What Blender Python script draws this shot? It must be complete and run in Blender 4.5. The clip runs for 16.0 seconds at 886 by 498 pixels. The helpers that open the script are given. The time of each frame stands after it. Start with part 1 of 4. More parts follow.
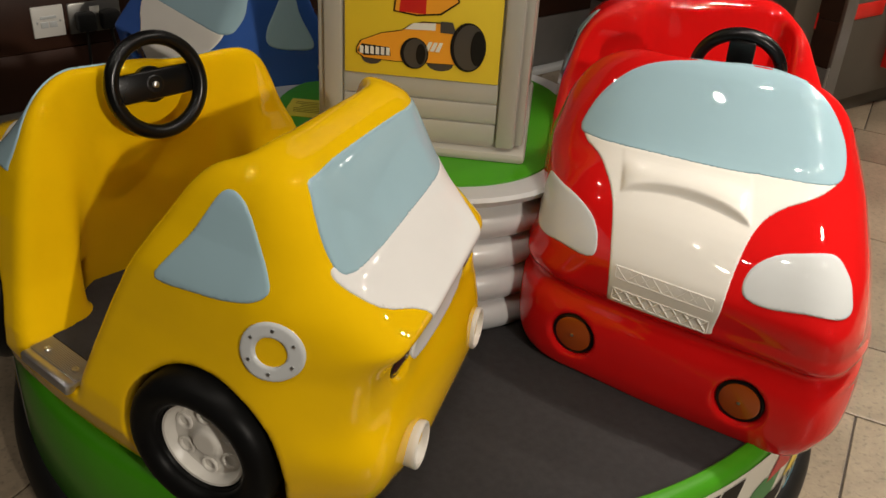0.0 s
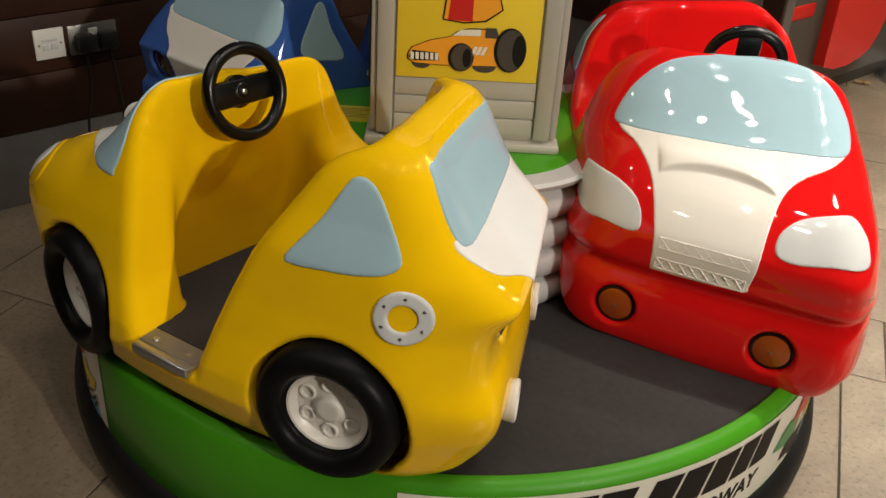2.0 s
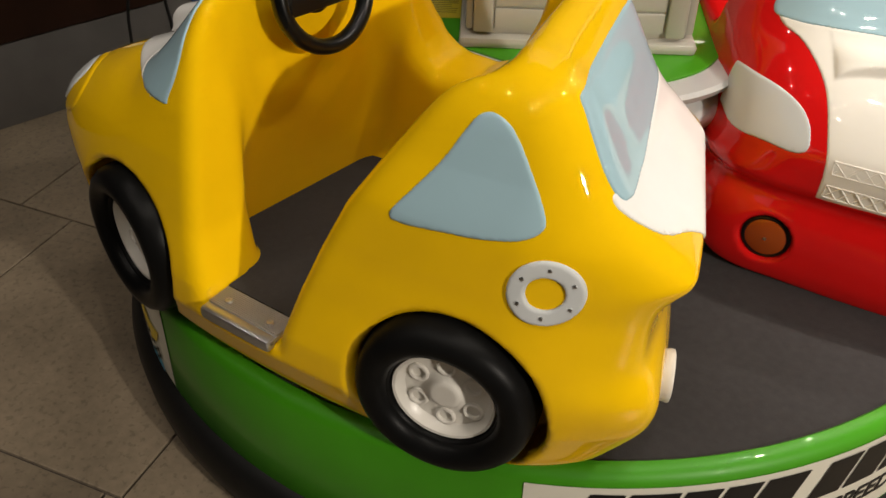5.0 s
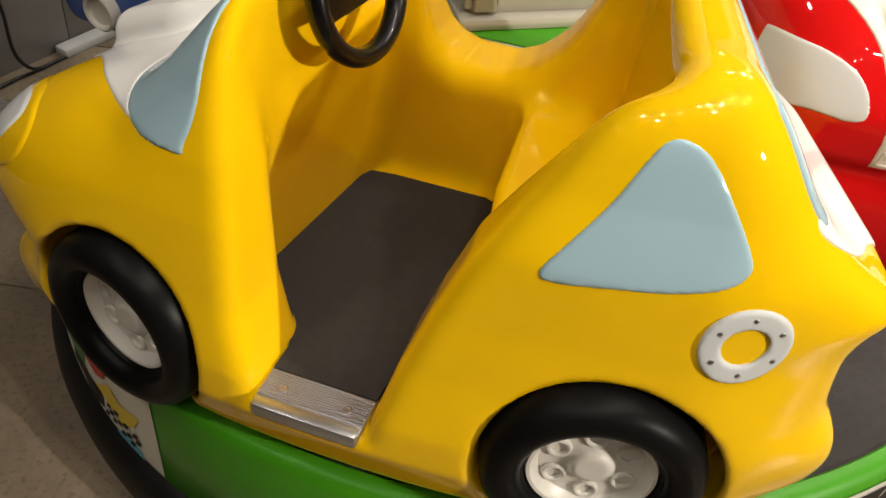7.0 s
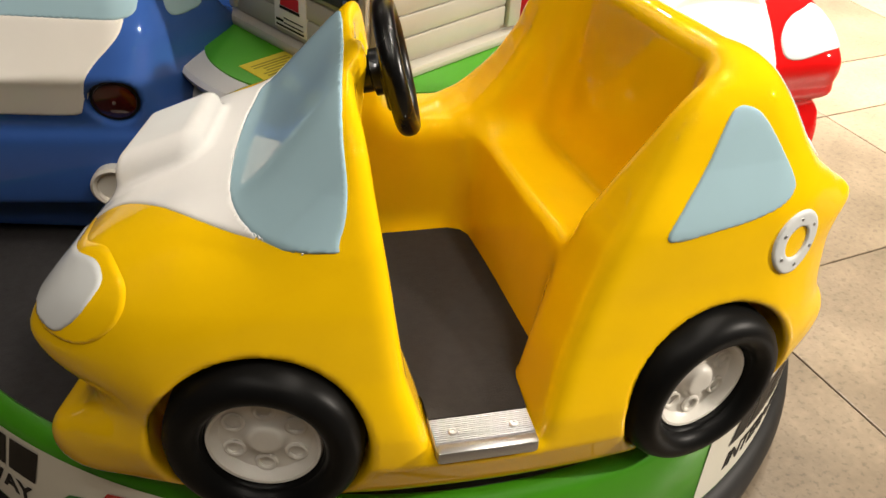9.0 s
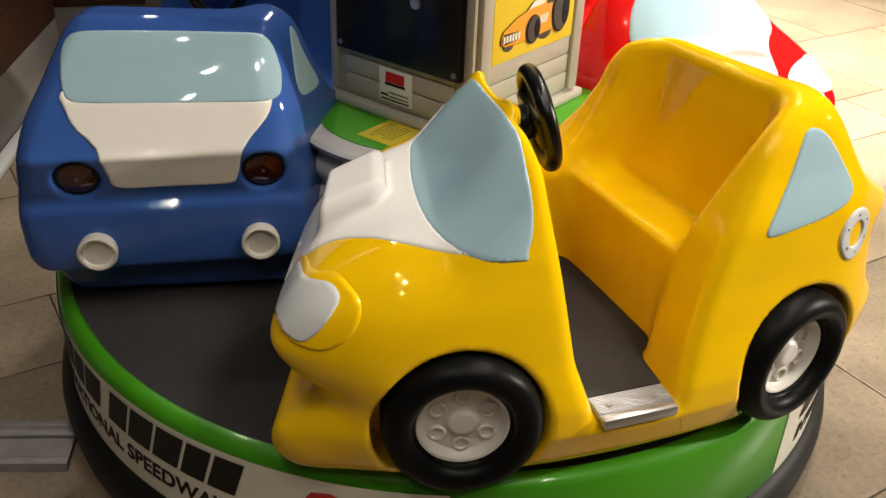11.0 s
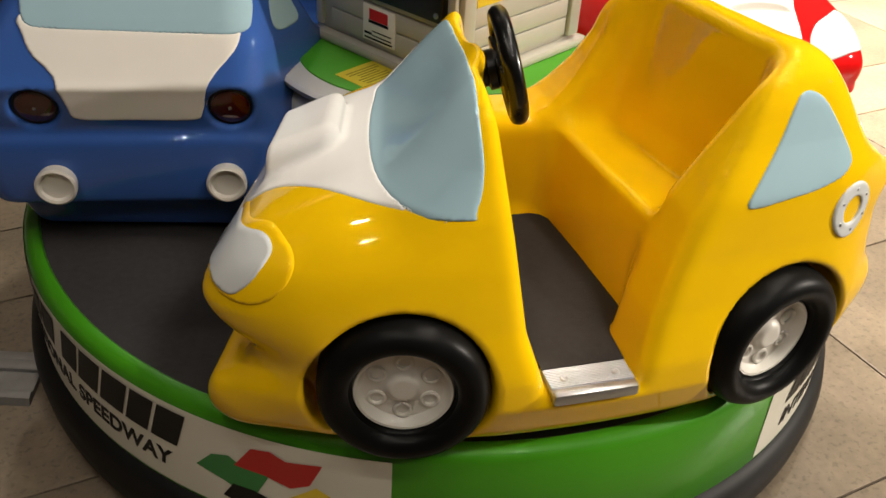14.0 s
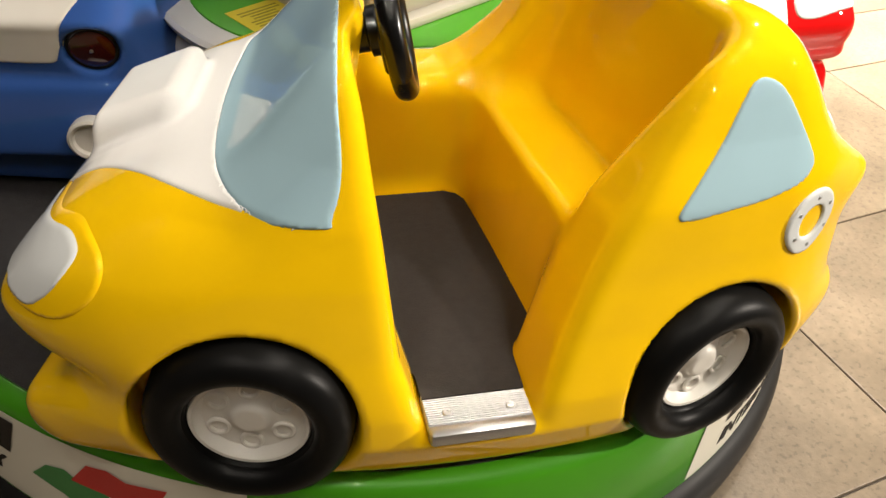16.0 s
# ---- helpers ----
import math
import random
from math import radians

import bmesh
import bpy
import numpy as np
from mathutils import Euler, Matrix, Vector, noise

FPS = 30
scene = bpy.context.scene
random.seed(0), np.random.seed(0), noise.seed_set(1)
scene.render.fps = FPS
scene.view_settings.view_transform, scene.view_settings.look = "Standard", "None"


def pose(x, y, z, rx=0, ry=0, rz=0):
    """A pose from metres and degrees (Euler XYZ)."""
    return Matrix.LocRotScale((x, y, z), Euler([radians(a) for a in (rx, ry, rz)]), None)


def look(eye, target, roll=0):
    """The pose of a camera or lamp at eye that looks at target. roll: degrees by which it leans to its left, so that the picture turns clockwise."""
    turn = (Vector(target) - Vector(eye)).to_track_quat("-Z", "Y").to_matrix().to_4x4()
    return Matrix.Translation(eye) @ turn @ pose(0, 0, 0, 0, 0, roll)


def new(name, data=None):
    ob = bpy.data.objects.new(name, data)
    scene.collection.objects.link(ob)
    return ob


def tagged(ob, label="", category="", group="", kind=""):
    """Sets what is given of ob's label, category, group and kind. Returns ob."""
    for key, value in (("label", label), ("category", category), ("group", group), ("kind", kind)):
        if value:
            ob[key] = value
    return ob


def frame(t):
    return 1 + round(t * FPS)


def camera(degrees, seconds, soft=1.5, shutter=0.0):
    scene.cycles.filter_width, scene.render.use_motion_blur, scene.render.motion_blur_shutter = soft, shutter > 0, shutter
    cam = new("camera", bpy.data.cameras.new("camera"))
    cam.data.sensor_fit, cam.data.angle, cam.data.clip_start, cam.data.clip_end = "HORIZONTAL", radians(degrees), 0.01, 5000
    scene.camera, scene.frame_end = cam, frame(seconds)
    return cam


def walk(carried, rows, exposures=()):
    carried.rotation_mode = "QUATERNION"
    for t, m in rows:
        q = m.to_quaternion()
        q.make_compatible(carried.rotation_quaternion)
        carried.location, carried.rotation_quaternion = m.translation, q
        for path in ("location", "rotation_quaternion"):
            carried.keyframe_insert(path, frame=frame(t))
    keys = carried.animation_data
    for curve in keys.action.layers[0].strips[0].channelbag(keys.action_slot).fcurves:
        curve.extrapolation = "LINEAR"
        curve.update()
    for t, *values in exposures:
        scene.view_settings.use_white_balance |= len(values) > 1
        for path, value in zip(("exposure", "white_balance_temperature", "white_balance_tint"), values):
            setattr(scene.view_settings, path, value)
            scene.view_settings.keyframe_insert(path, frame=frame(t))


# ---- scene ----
cam = camera(50.7, 16.0)
PATH = [
    (0, (1.065, -1.322, 1.309), (0.017, 0.041, 0.287), 3.5),
    (0.5, (0.97, -1.476, 1.312), (0.069, 0.002, 0.309), 2.7),
    (1, (0.932, -1.565, 1.313), (0.072, -0.064, 0.309), 4.2),
    (1.5, (0.941, -1.591, 1.32), (0.039, -0.105, 0.331), 4.0),
    (2, (0.956, -1.604, 1.325), (0.047, -0.117, 0.344), 3.6),
    (2.5, (0.957, -1.614, 1.317), (0.041, -0.143, 0.319), 3.5),
    (3, (0.956, -1.615, 1.316), (0.054, -0.149, 0.297), 3.6),
    (3.5, (0.927, -1.593, 1.305), (0.044, -0.143, 0.248), 4.1),
    (4, (0.842, -1.526, 1.283), (-0.032, -0.131, 0.148), 4.1),
    (4.5, (0.754, -1.447, 1.27), (-0.14, -0.12, 0.07), 2.6),
    (5, (0.704, -1.424, 1.258), (-0.186, -0.107, 0.044), 1.3),
    (7.5, (0.105, -1.372, 1.203), (-0.035, 0.13, -0.111), 5.1),
    (8, (-0.088, -1.378, 1.225), (0.124, 0.1, -0.105), 5.6),
    (8.5, (-0.197, -1.41, 1.224), (0.14, 0.115, -0.026), 6.6),
    (9, (-0.283, -1.52, 1.241), (0.166, 0.044, 0.079), 4.5),
    (9.5, (-0.386, -1.605, 1.273), (0.123, 0.011, 0.211), 4.7),
    (10, (-0.564, -1.649, 1.296), (0.079, -0.052, 0.278), 3.6),
    (12.5, (-0.655, -1.703, 1.302), (-0.148, -0.059, 0.281), 0.1),
    (13, (-0.638, -1.69, 1.292), (-0.132, -0.06, 0.249), 0.4),
    (13.5, (-0.584, -1.664, 1.284), (-0.081, -0.056, 0.207), 1.5),
    (14, (-0.485, -1.649, 1.271), (0.0, -0.061, 0.155), 3.7),
    (14.5, (-0.405, -1.648, 1.264), (0.029, -0.06, 0.129), 4.6),
    (15, (-0.351, -1.644, 1.265), (0.064, -0.065, 0.11), 4.4),
    (15.5, (-0.308, -1.562, 1.243), (0.154, -0.041, 0.03), 5.3),
    (16, (-0.281, -1.449, 1.237), (0.19, 0.027, -0.028), 6.7),
]
walk(cam, [(t, look(eye, target, roll)) for t, eye, target, roll in PATH], [(0.0, -0.38), (0.5, -0.2), (2.0, -0.12), (5.2, 0.12), (7.3, 0.64), (7.6, 0.72), (8.1, 1.05), (10.2, 0.94), (12.3, 0.94), (14.0, 0.92), (16.0, 1.14)])

# ---- world and light ----
world = bpy.data.worlds.new("world")
scene.world = world
world.use_nodes = True
world.node_tree.nodes["Background"].inputs[0].default_value = (1.0, 0.83, 0.62, 1)
world.node_tree.nodes["Background"].inputs[1].default_value = 0.008


def spot_lamp(name, x, y, z, power, radius=0.045, color=(1.0, 0.905, 0.785), angle=110):
    data = bpy.data.lights.new(name, "SPOT")
    data.energy, data.shadow_soft_size, data.color = power, radius, color
    data.spot_size, data.spot_blend = radians(angle), 0.6
    ob = new(name, data)
    ob.location = (x, y, z)
    return ob


CEIL = 3.0
LAMPS = [(0.9, -1.4, 26), (-0.3, -2.0, 12), (1.6, 0.45, 55), (1.0, 1.6, 60), (-0.75, 1.5, 24), (0.4, -2.9, 22)]
# a loose cluster of small downlights over the walkway
LAMPS += [(0.66, -1.26, 9), (0.75, -1.05, 9), (0.92, -0.84, 10), (0.80, -0.48, 10), (1.05, -0.30, 11), (1.45, -0.13, 14), (1.68, 0.02, 15)]
LAMPS += [(0.30, -2.27, 9), (0.53, -1.97, 9), (-1.15, -1.00, 12), (-1.12, -1.70, 14), (-1.30, -2.47, 13)]
for lx, ly, power in LAMPS:
    spot_lamp("downlight_lamp", lx, ly, CEIL - 0.03, power, radius=0.036 if power > 20 else 0.022)
for lx, ly, power in ((2.3, 1.5, 720), (1.6, 2.3, 320), (3.0, 0.6, 300), (1.3, 0.55, 270)):
    spot_lamp("bright_downlight_lamp", lx, ly, CEIL - 0.03, power, angle=56)
spot_lamp("bright_downlight_lamp", 1.15, 0.95, CEIL - 0.03, 175, angle=34)
for lx, ly, power in ((1.98, 3.5, 120), (1.5, 2.7, 80), (2.2, 5.4, 180), (0.9, 5.0, 120)):
    spot_lamp("far_downlight_lamp", lx, ly, CEIL - 0.03, power, radius=0.07, angle=150)
# unseen key lamp, added low on the right to throw shade across the cabin
key = spot_lamp("added_key_lamp", 4.6, -2.0, 2.45, 540, radius=0.07, angle=32)
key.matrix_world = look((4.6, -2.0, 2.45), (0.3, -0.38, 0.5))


# ---- materials ----
def material(name, color, rough=0.4, metal=0.0, coat=0.0, grain=0.0, scale=20.0, bump=0.0, bump_scale=60.0, vary=None, spec=0.5):
    m = bpy.data.materials.new(name)
    m.use_nodes = True
    nt = m.node_tree
    b = nt.nodes["Principled BSDF"]
    b.inputs["Base Color"].default_value = (*color, 1)
    b.inputs["Roughness"].default_value = rough
    b.inputs["Metallic"].default_value = metal
    b.inputs["Coat Weight"].default_value = coat
    b.inputs["Coat Roughness"].default_value = 0.018
    b.inputs["Specular IOR Level"].default_value = spec
    tc = nt.nodes.new("ShaderNodeTexCoord")
    if grain:
        n1 = nt.nodes.new("ShaderNodeTexNoise")
        n1.inputs["Scale"].default_value, n1.inputs["Detail"].default_value = scale, 6
        n2 = nt.nodes.new("ShaderNodeTexNoise")
        n2.inputs["Scale"].default_value, n2.inputs["Detail"].default_value = scale / 9, 3
        mixn = nt.nodes.new("ShaderNodeMath")
        mixn.operation = "ADD"
        nt.links.new(tc.outputs["Object"], n1.inputs["Vector"])
        nt.links.new(tc.outputs["Object"], n2.inputs["Vector"])
        nt.links.new(n1.outputs["Fac"], mixn.inputs[0])
        nt.links.new(n2.outputs["Fac"], mixn.inputs[1])
        ramp = nt.nodes.new("ShaderNodeMapRange")
        ramp.inputs["From Min"].default_value, ramp.inputs["From Max"].default_value = 0.7, 1.3
        nt.links.new(mixn.outputs[0], ramp.inputs["Value"])
        mix = nt.nodes.new("ShaderNodeMix")
        mix.data_type = "RGBA"
        dark = vary or tuple(c * (1 - grain) for c in color)
        mix.inputs["A"].default_value = (*dark, 1)
        mix.inputs["B"].default_value = (*[min(1, c * (1 + grain * 0.4)) for c in color], 1)
        nt.links.new(ramp.outputs["Result"], mix.inputs["Factor"])
        nt.links.new(mix.outputs["Result"], b.inputs["Base Color"])
        rr = nt.nodes.new("ShaderNodeMapRange")
        rr.inputs["To Min"].default_value, rr.inputs["To Max"].default_value = rough * 0.8, min(1, rough * 1.25)
        nt.links.new(n2.outputs["Fac"], rr.inputs["Value"])
        nt.links.new(rr.outputs["Result"], b.inputs["Roughness"])
    if bump:
        nb = nt.nodes.new("ShaderNodeTexNoise")
        nb.inputs["Scale"].default_value, nb.inputs["Detail"].default_value = bump_scale, 4
        nt.links.new(tc.outputs["Object"], nb.inputs["Vector"])
        bn = nt.nodes.new("ShaderNodeBump")
        bn.inputs["Strength"].default_value, bn.inputs["Distance"].default_value = bump, 0.004
        nt.links.new(nb.outputs["Fac"], bn.inputs["Height"])
        nt.links.new(bn.outputs["Normal"], b.inputs["Normal"])
    return m


M_YELLOW = material("yellow_gelcoat", (0.86, 0.52, 0.003), 0.42, coat=1.0, grain=0.06, scale=14, spec=0.0, bump=0.012, bump_scale=7)
M_RED = material("red_gelcoat", (0.62, 0.008, 0.008), 0.42, coat=1.0, grain=0.06, scale=14, spec=0.0, bump=0.012, bump_scale=7)
M_BLUE = material("blue_gelcoat", (0.038, 0.104, 0.36), 0.42, coat=1.0, grain=0.08, scale=14, spec=0.0, bump=0.012, bump_scale=7)
M_GLASS = material("pale_blue_paint", (0.34, 0.50, 0.57), 0.42, coat=1.0, grain=0.04, scale=12, spec=0.0, bump=0.012, bump_scale=7)
M_WHITE = material("white_gelcoat", (0.81, 0.80, 0.78), 0.42, coat=1.0, grain=0.04, scale=12, spec=0.0, bump=0.012, bump_scale=7)
M_CREAM = material("cream_gelcoat", (0.80, 0.77, 0.71), 0.42, coat=1.0, grain=0.04, scale=12, spec=0.0, bump=0.012, bump_scale=7)
M_LENS = material("grey_white_paint", (0.58, 0.60, 0.60), 0.42, coat=1.0, grain=0.05, scale=15, spec=0.0, bump=0.012, bump_scale=7)
M_TYRE = material("black_rubber", (0.005, 0.005, 0.005), 0.36, spec=0.09, grain=0.3, scale=30, bump=0.1, bump_scale=40)
M_RIM = material("white_plastic", (0.72, 0.69, 0.63), 0.35, coat=0.2, grain=0.05, scale=25, bump=0.05)
M_BLACK = material("black_plastic", (0.004, 0.004, 0.004), 0.28, spec=0.3, coat=0.15, grain=0.2, scale=40)
M_CARPET = material("dark_foot_carpet", (0.034, 0.031, 0.030), 0.9, spec=0.2, grain=0.2, scale=90, bump=0.3, bump_scale=500)
M_MAT = material("dark_grey_mat", (0.036, 0.034, 0.035), 0.8, spec=0.25, grain=0.25, scale=70, bump=0.25, bump_scale=400)
M_GREEN = material("green_gelcoat", (0.05, 0.27, 0.006), 0.42, spec=0.3, coat=0.3, grain=0.08, scale=12, bump=0.05, bump_scale=12)
M_STICKER = material("cream_vinyl", (0.72, 0.70, 0.60), 0.35, grain=0.04, scale=10)
M_INK = material("black_ink", (0.005, 0.0045, 0.0045), 0.5, spec=0.25)
M_INKRED = material("red_ink", (0.5, 0.01, 0.01), 0.4)
M_INKGREEN = material("green_ink", (0.03, 0.22, 0.05), 0.4)
M_INKYELLOW = material("yellow_ink", (0.75, 0.55, 0.03), 0.4)
M_INKBLUE = material("light_blue_ink", (0.12, 0.45, 0.65), 0.4)
M_INKORANGE = material("orange_ink", (0.78, 0.32, 0.02), 0.4)
M_INKDARK = material("charcoal_ink", (0.05, 0.045, 0.04), 0.4)
M_GREY = material("warm_grey_plastic", (0.40, 0.385, 0.33), 0.35, coat=0.15, grain=0.06, scale=15, bump=0.08, bump_scale=50)
M_SILVER = material("silver_grey_gelcoat", (0.52, 0.52, 0.52), 0.3, coat=0.4, grain=0.06, scale=12)
M_ALU = material("brushed_aluminium", (0.46, 0.46, 0.46), 0.33, metal=0.9, grain=0.06, scale=60)
M_STEEL = material("screw_steel", (0.55, 0.55, 0.55), 0.3, metal=1.0)
M_AMBER = material("amber_lens", (0.30, 0.055, 0.006), 0.15, coat=0.5)
M_REDLENS = material("dark_red_lens", (0.05, 0.004, 0.003), 0.12, coat=0.6)


def tile_material():
    """Speckled travertine: cloudy tone, fine pits, each tile a little different."""
    m = material("beige_stone_tile", (0.240, 0.190, 0.132), 0.33, grain=0.22, scale=55, bump=0.12, bump_scale=140)
    nt = m.node_tree
    b = nt.nodes["Principled BSDF"]
    base = b.inputs["Base Color"].links[0].from_socket
    tc = nt.nodes.new("ShaderNodeTexCoord")
    info = nt.nodes.new("ShaderNodeObjectInfo")
    tone = nt.nodes.new("ShaderNodeMapRange")
    tone.inputs["To Min"].default_value, tone.inputs["To Max"].default_value = 0.80, 1.12
    nt.links.new(info.outputs["Random"], tone.inputs["Value"])
    pits = nt.nodes.new("ShaderNodeTexNoise")
    pits.inputs["Scale"].default_value, pits.inputs["Detail"].default_value = 85, 5
    nt.links.new(tc.outputs["Object"], pits.inputs["Vector"])
    pr = nt.nodes.new("ShaderNodeMapRange")
    pr.inputs["From Min"].default_value, pr.inputs["From Max"].default_value = 0.36, 0.44
    pr.inputs["To Min"].default_value = 0.74
    nt.links.new(pits.outputs["Fac"], pr.inputs["Value"])
    cloud = nt.nodes.new("ShaderNodeTexNoise")
    cloud.inputs["Scale"].default_value, cloud.inputs["Detail"].default_value, cloud.inputs["Distortion"].default_value = 5, 8, 0.8
    nt.links.new(tc.outputs["Object"], cloud.inputs["Vector"])
    cr = nt.nodes.new("ShaderNodeMapRange")
    cr.inputs["From Min"].default_value, cr.inputs["From Max"].default_value = 0.3, 0.7
    cr.inputs["To Min"].default_value, cr.inputs["To Max"].default_value = 0.82, 1.1
    nt.links.new(cloud.outputs["Fac"], cr.inputs["Value"])
    last = base
    for node in (tone, pr, cr):
        mul = nt.nodes.new("ShaderNodeVectorMath")
        mul.operation = "SCALE"
        nt.links.new(last, mul.inputs[0])
        nt.links.new(node.outputs["Result"], mul.inputs["Scale"])
        last = mul.outputs["Vector"]
    nt.links.new(last, b.inputs["Base Color"])
    return m


M_TILE = tile_material()
M_SKIRT = material("black_skirt_rubber", (0.006, 0.006, 0.006), 0.5, spec=0.25, grain=0.3, scale=30)
M_GROUT = material("dark_grout", (0.07, 0.055, 0.045), 0.9)
M_WOOD = material("brown_wood_panel", (0.040, 0.014, 0.0065), 0.5, spec=0.3, grain=0.4, scale=9)
M_DADO = material("grey_stone_dado", (0.16, 0.15, 0.14), 0.3, grain=0.2, scale=10)
M_PLASTER = material("cream_plaster", (0.15, 0.135, 0.11), 0.8, grain=0.06, scale=6)
M_SOCKET = material("white_plate", (0.75, 0.73, 0.68), 0.4)
M_SOCKETM = material("metal_plate", (0.35, 0.34, 0.32), 0.35, metal=0.8)
M_CABLE = material("black_cable", (0.008, 0.008, 0.008), 0.5)
M_REDPANEL = material("red_panel", (0.92, 0.025, 0.015), 0.4, grain=0.05, scale=8)
M_GREYPANEL = material("grey_cabinet", (0.14, 0.125, 0.10), 0.5, grain=0.1, scale=8)
M_LABEL = material("yellow_label", (0.55, 0.45, 0.03), 0.4)


# ---- mesh helpers ----
def mesh_from(name, verts, faces, mat, smooth=True):
    me = bpy.data.meshes.new(name)
    me.from_pydata([tuple(map(float, v)) for v in verts], [], [tuple(map(int, f)) for f in faces])
    me.update()
    if mat:
        me.materials.append(mat)
    if smooth:
        me.polygons.foreach_set("use_smooth", [True] * len(me.polygons))
    return me


def part_mesh(name, me, parent=None, label=""):
    ob = new(name, me)
    if parent is not None:
        ob.parent = parent
    return tagged(ob, label) if label else ob


def part(name, bm, mat, parent=None, label="", smooth=True):
    bmesh.ops.recalc_face_normals(bm, faces=bm.faces)
    me = bpy.data.meshes.new(name)
    bm.to_mesh(me)
    bm.free()
    me.materials.append(mat)
    if smooth:
        me.polygons.foreach_set("use_smooth", [True] * len(me.polygons))
        me.set_sharp_from_angle(angle=radians(40))
    return part_mesh(name, me, parent, label)


def thing(name, m, label, category, group="", kind=""):
    ob = new(name)
    ob.empty_display_size = 0.1
    ob.matrix_world = m
    return tagged(ob, label, category, group, kind)


def box(bm, lo, hi, bevel=0.0, m=None):
    c = [(a + b) / 2 for a, b in zip(lo, hi)]
    s = [abs(b - a) for a, b in zip(lo, hi)]
    mat = (m or Matrix()) @ Matrix.Translation(c) @ Matrix.Diagonal((*s, 1))
    made = bmesh.ops.create_cube(bm, size=1.0, matrix=mat)
    if bevel:
        edges = list({e for v in made["verts"] for e in v.link_edges})
        bmesh.ops.bevel(bm, geom=edges, offset=bevel, segments=2, affect="EDGES", profile=0.5)
    return bm


def lathe(bm, rows, n=48, m=None, closed=True):
    """Rows of (radius, height) turned round z."""
    m = m or Matrix()
    rings = []
    for r, z in rows:
        rings.append([bm.verts.new(m @ Vector((r * math.cos(2 * math.pi * i / n), r * math.sin(2 * math.pi * i / n), z))) for i in range(n)])
    for a, b in zip(rings, rings[1:]):
        for i in range(n):
            bm.faces.new((a[i], a[(i + 1) % n], b[(i + 1) % n], b[i]))
    if closed:
        bm.faces.new(rings[0])
        bm.faces.new(rings[-1])
    return bm


def prism(bm, pts, z0, z1, m=None):
    """A flat outline in x and y, pulled from z0 to z1."""
    m = m or Matrix()
    low = [bm.verts.new(m @ Vector((x, y, z0))) for x, y in pts]
    top = [bm.verts.new(m @ Vector((x, y, z1))) for x, y in pts]
    bm.faces.new(low[::-1])
    bm.faces.new(top)
    for i in range(len(pts)):
        j = (i + 1) % len(pts)
        bm.faces.new((low[i], low[j], top[j], top[i]))
    return bm


def torus(bm, big, small, n=48, k=12, m=None, flat=1.0):
    m = m or Matrix()
    rings = []
    for i in range(n):
        a = 2 * math.pi * i / n
        rings.append([bm.verts.new(m @ Vector(((big + small * math.cos(b)) * math.cos(a), (big + small * math.cos(b)) * math.sin(a), flat * small * math.sin(b)))) for b in [2 * math.pi * j / k for j in range(k)]])
    for i in range(n):
        for j in range(k):
            bm.faces.new((rings[i][j], rings[(i + 1) % n][j], rings[(i + 1) % n][(j + 1) % k], rings[i][(j + 1) % k]))
    return bm


# ---- solids as distance fields, meshed on a grid ----
def poly2(x, y, pts):
    d = np.full(np.shape(x), 1e9)
    s = np.ones(np.shape(x))
    n = len(pts)
    for i in range(n):
        (ax, ay), (bx, by) = pts[i], pts[i - 1]
        ex, ey, wx, wy = bx - ax, by - ay, x - ax, y - ay
        t = np.clip((wx * ex + wy * ey) / (ex * ex + ey * ey), 0, 1)
        d = np.minimum(d, (wx - ex * t) ** 2 + (wy - ey * t) ** 2)
        c1, c2, c3 = y >= ay, y < by, ex * wy > ey * wx
        s = np.where((c1 & c2 & c3) | (~c1 & ~c2 & ~c3), -s, s)
    return s * np.sqrt(d)


def smin(a, b, k):
    h = np.maximum(k - np.abs(a - b), 0) / k
    return np.minimum(a, b) - h * h * k / 4


def smax(a, b, k):
    return -smin(-a, -b, k)


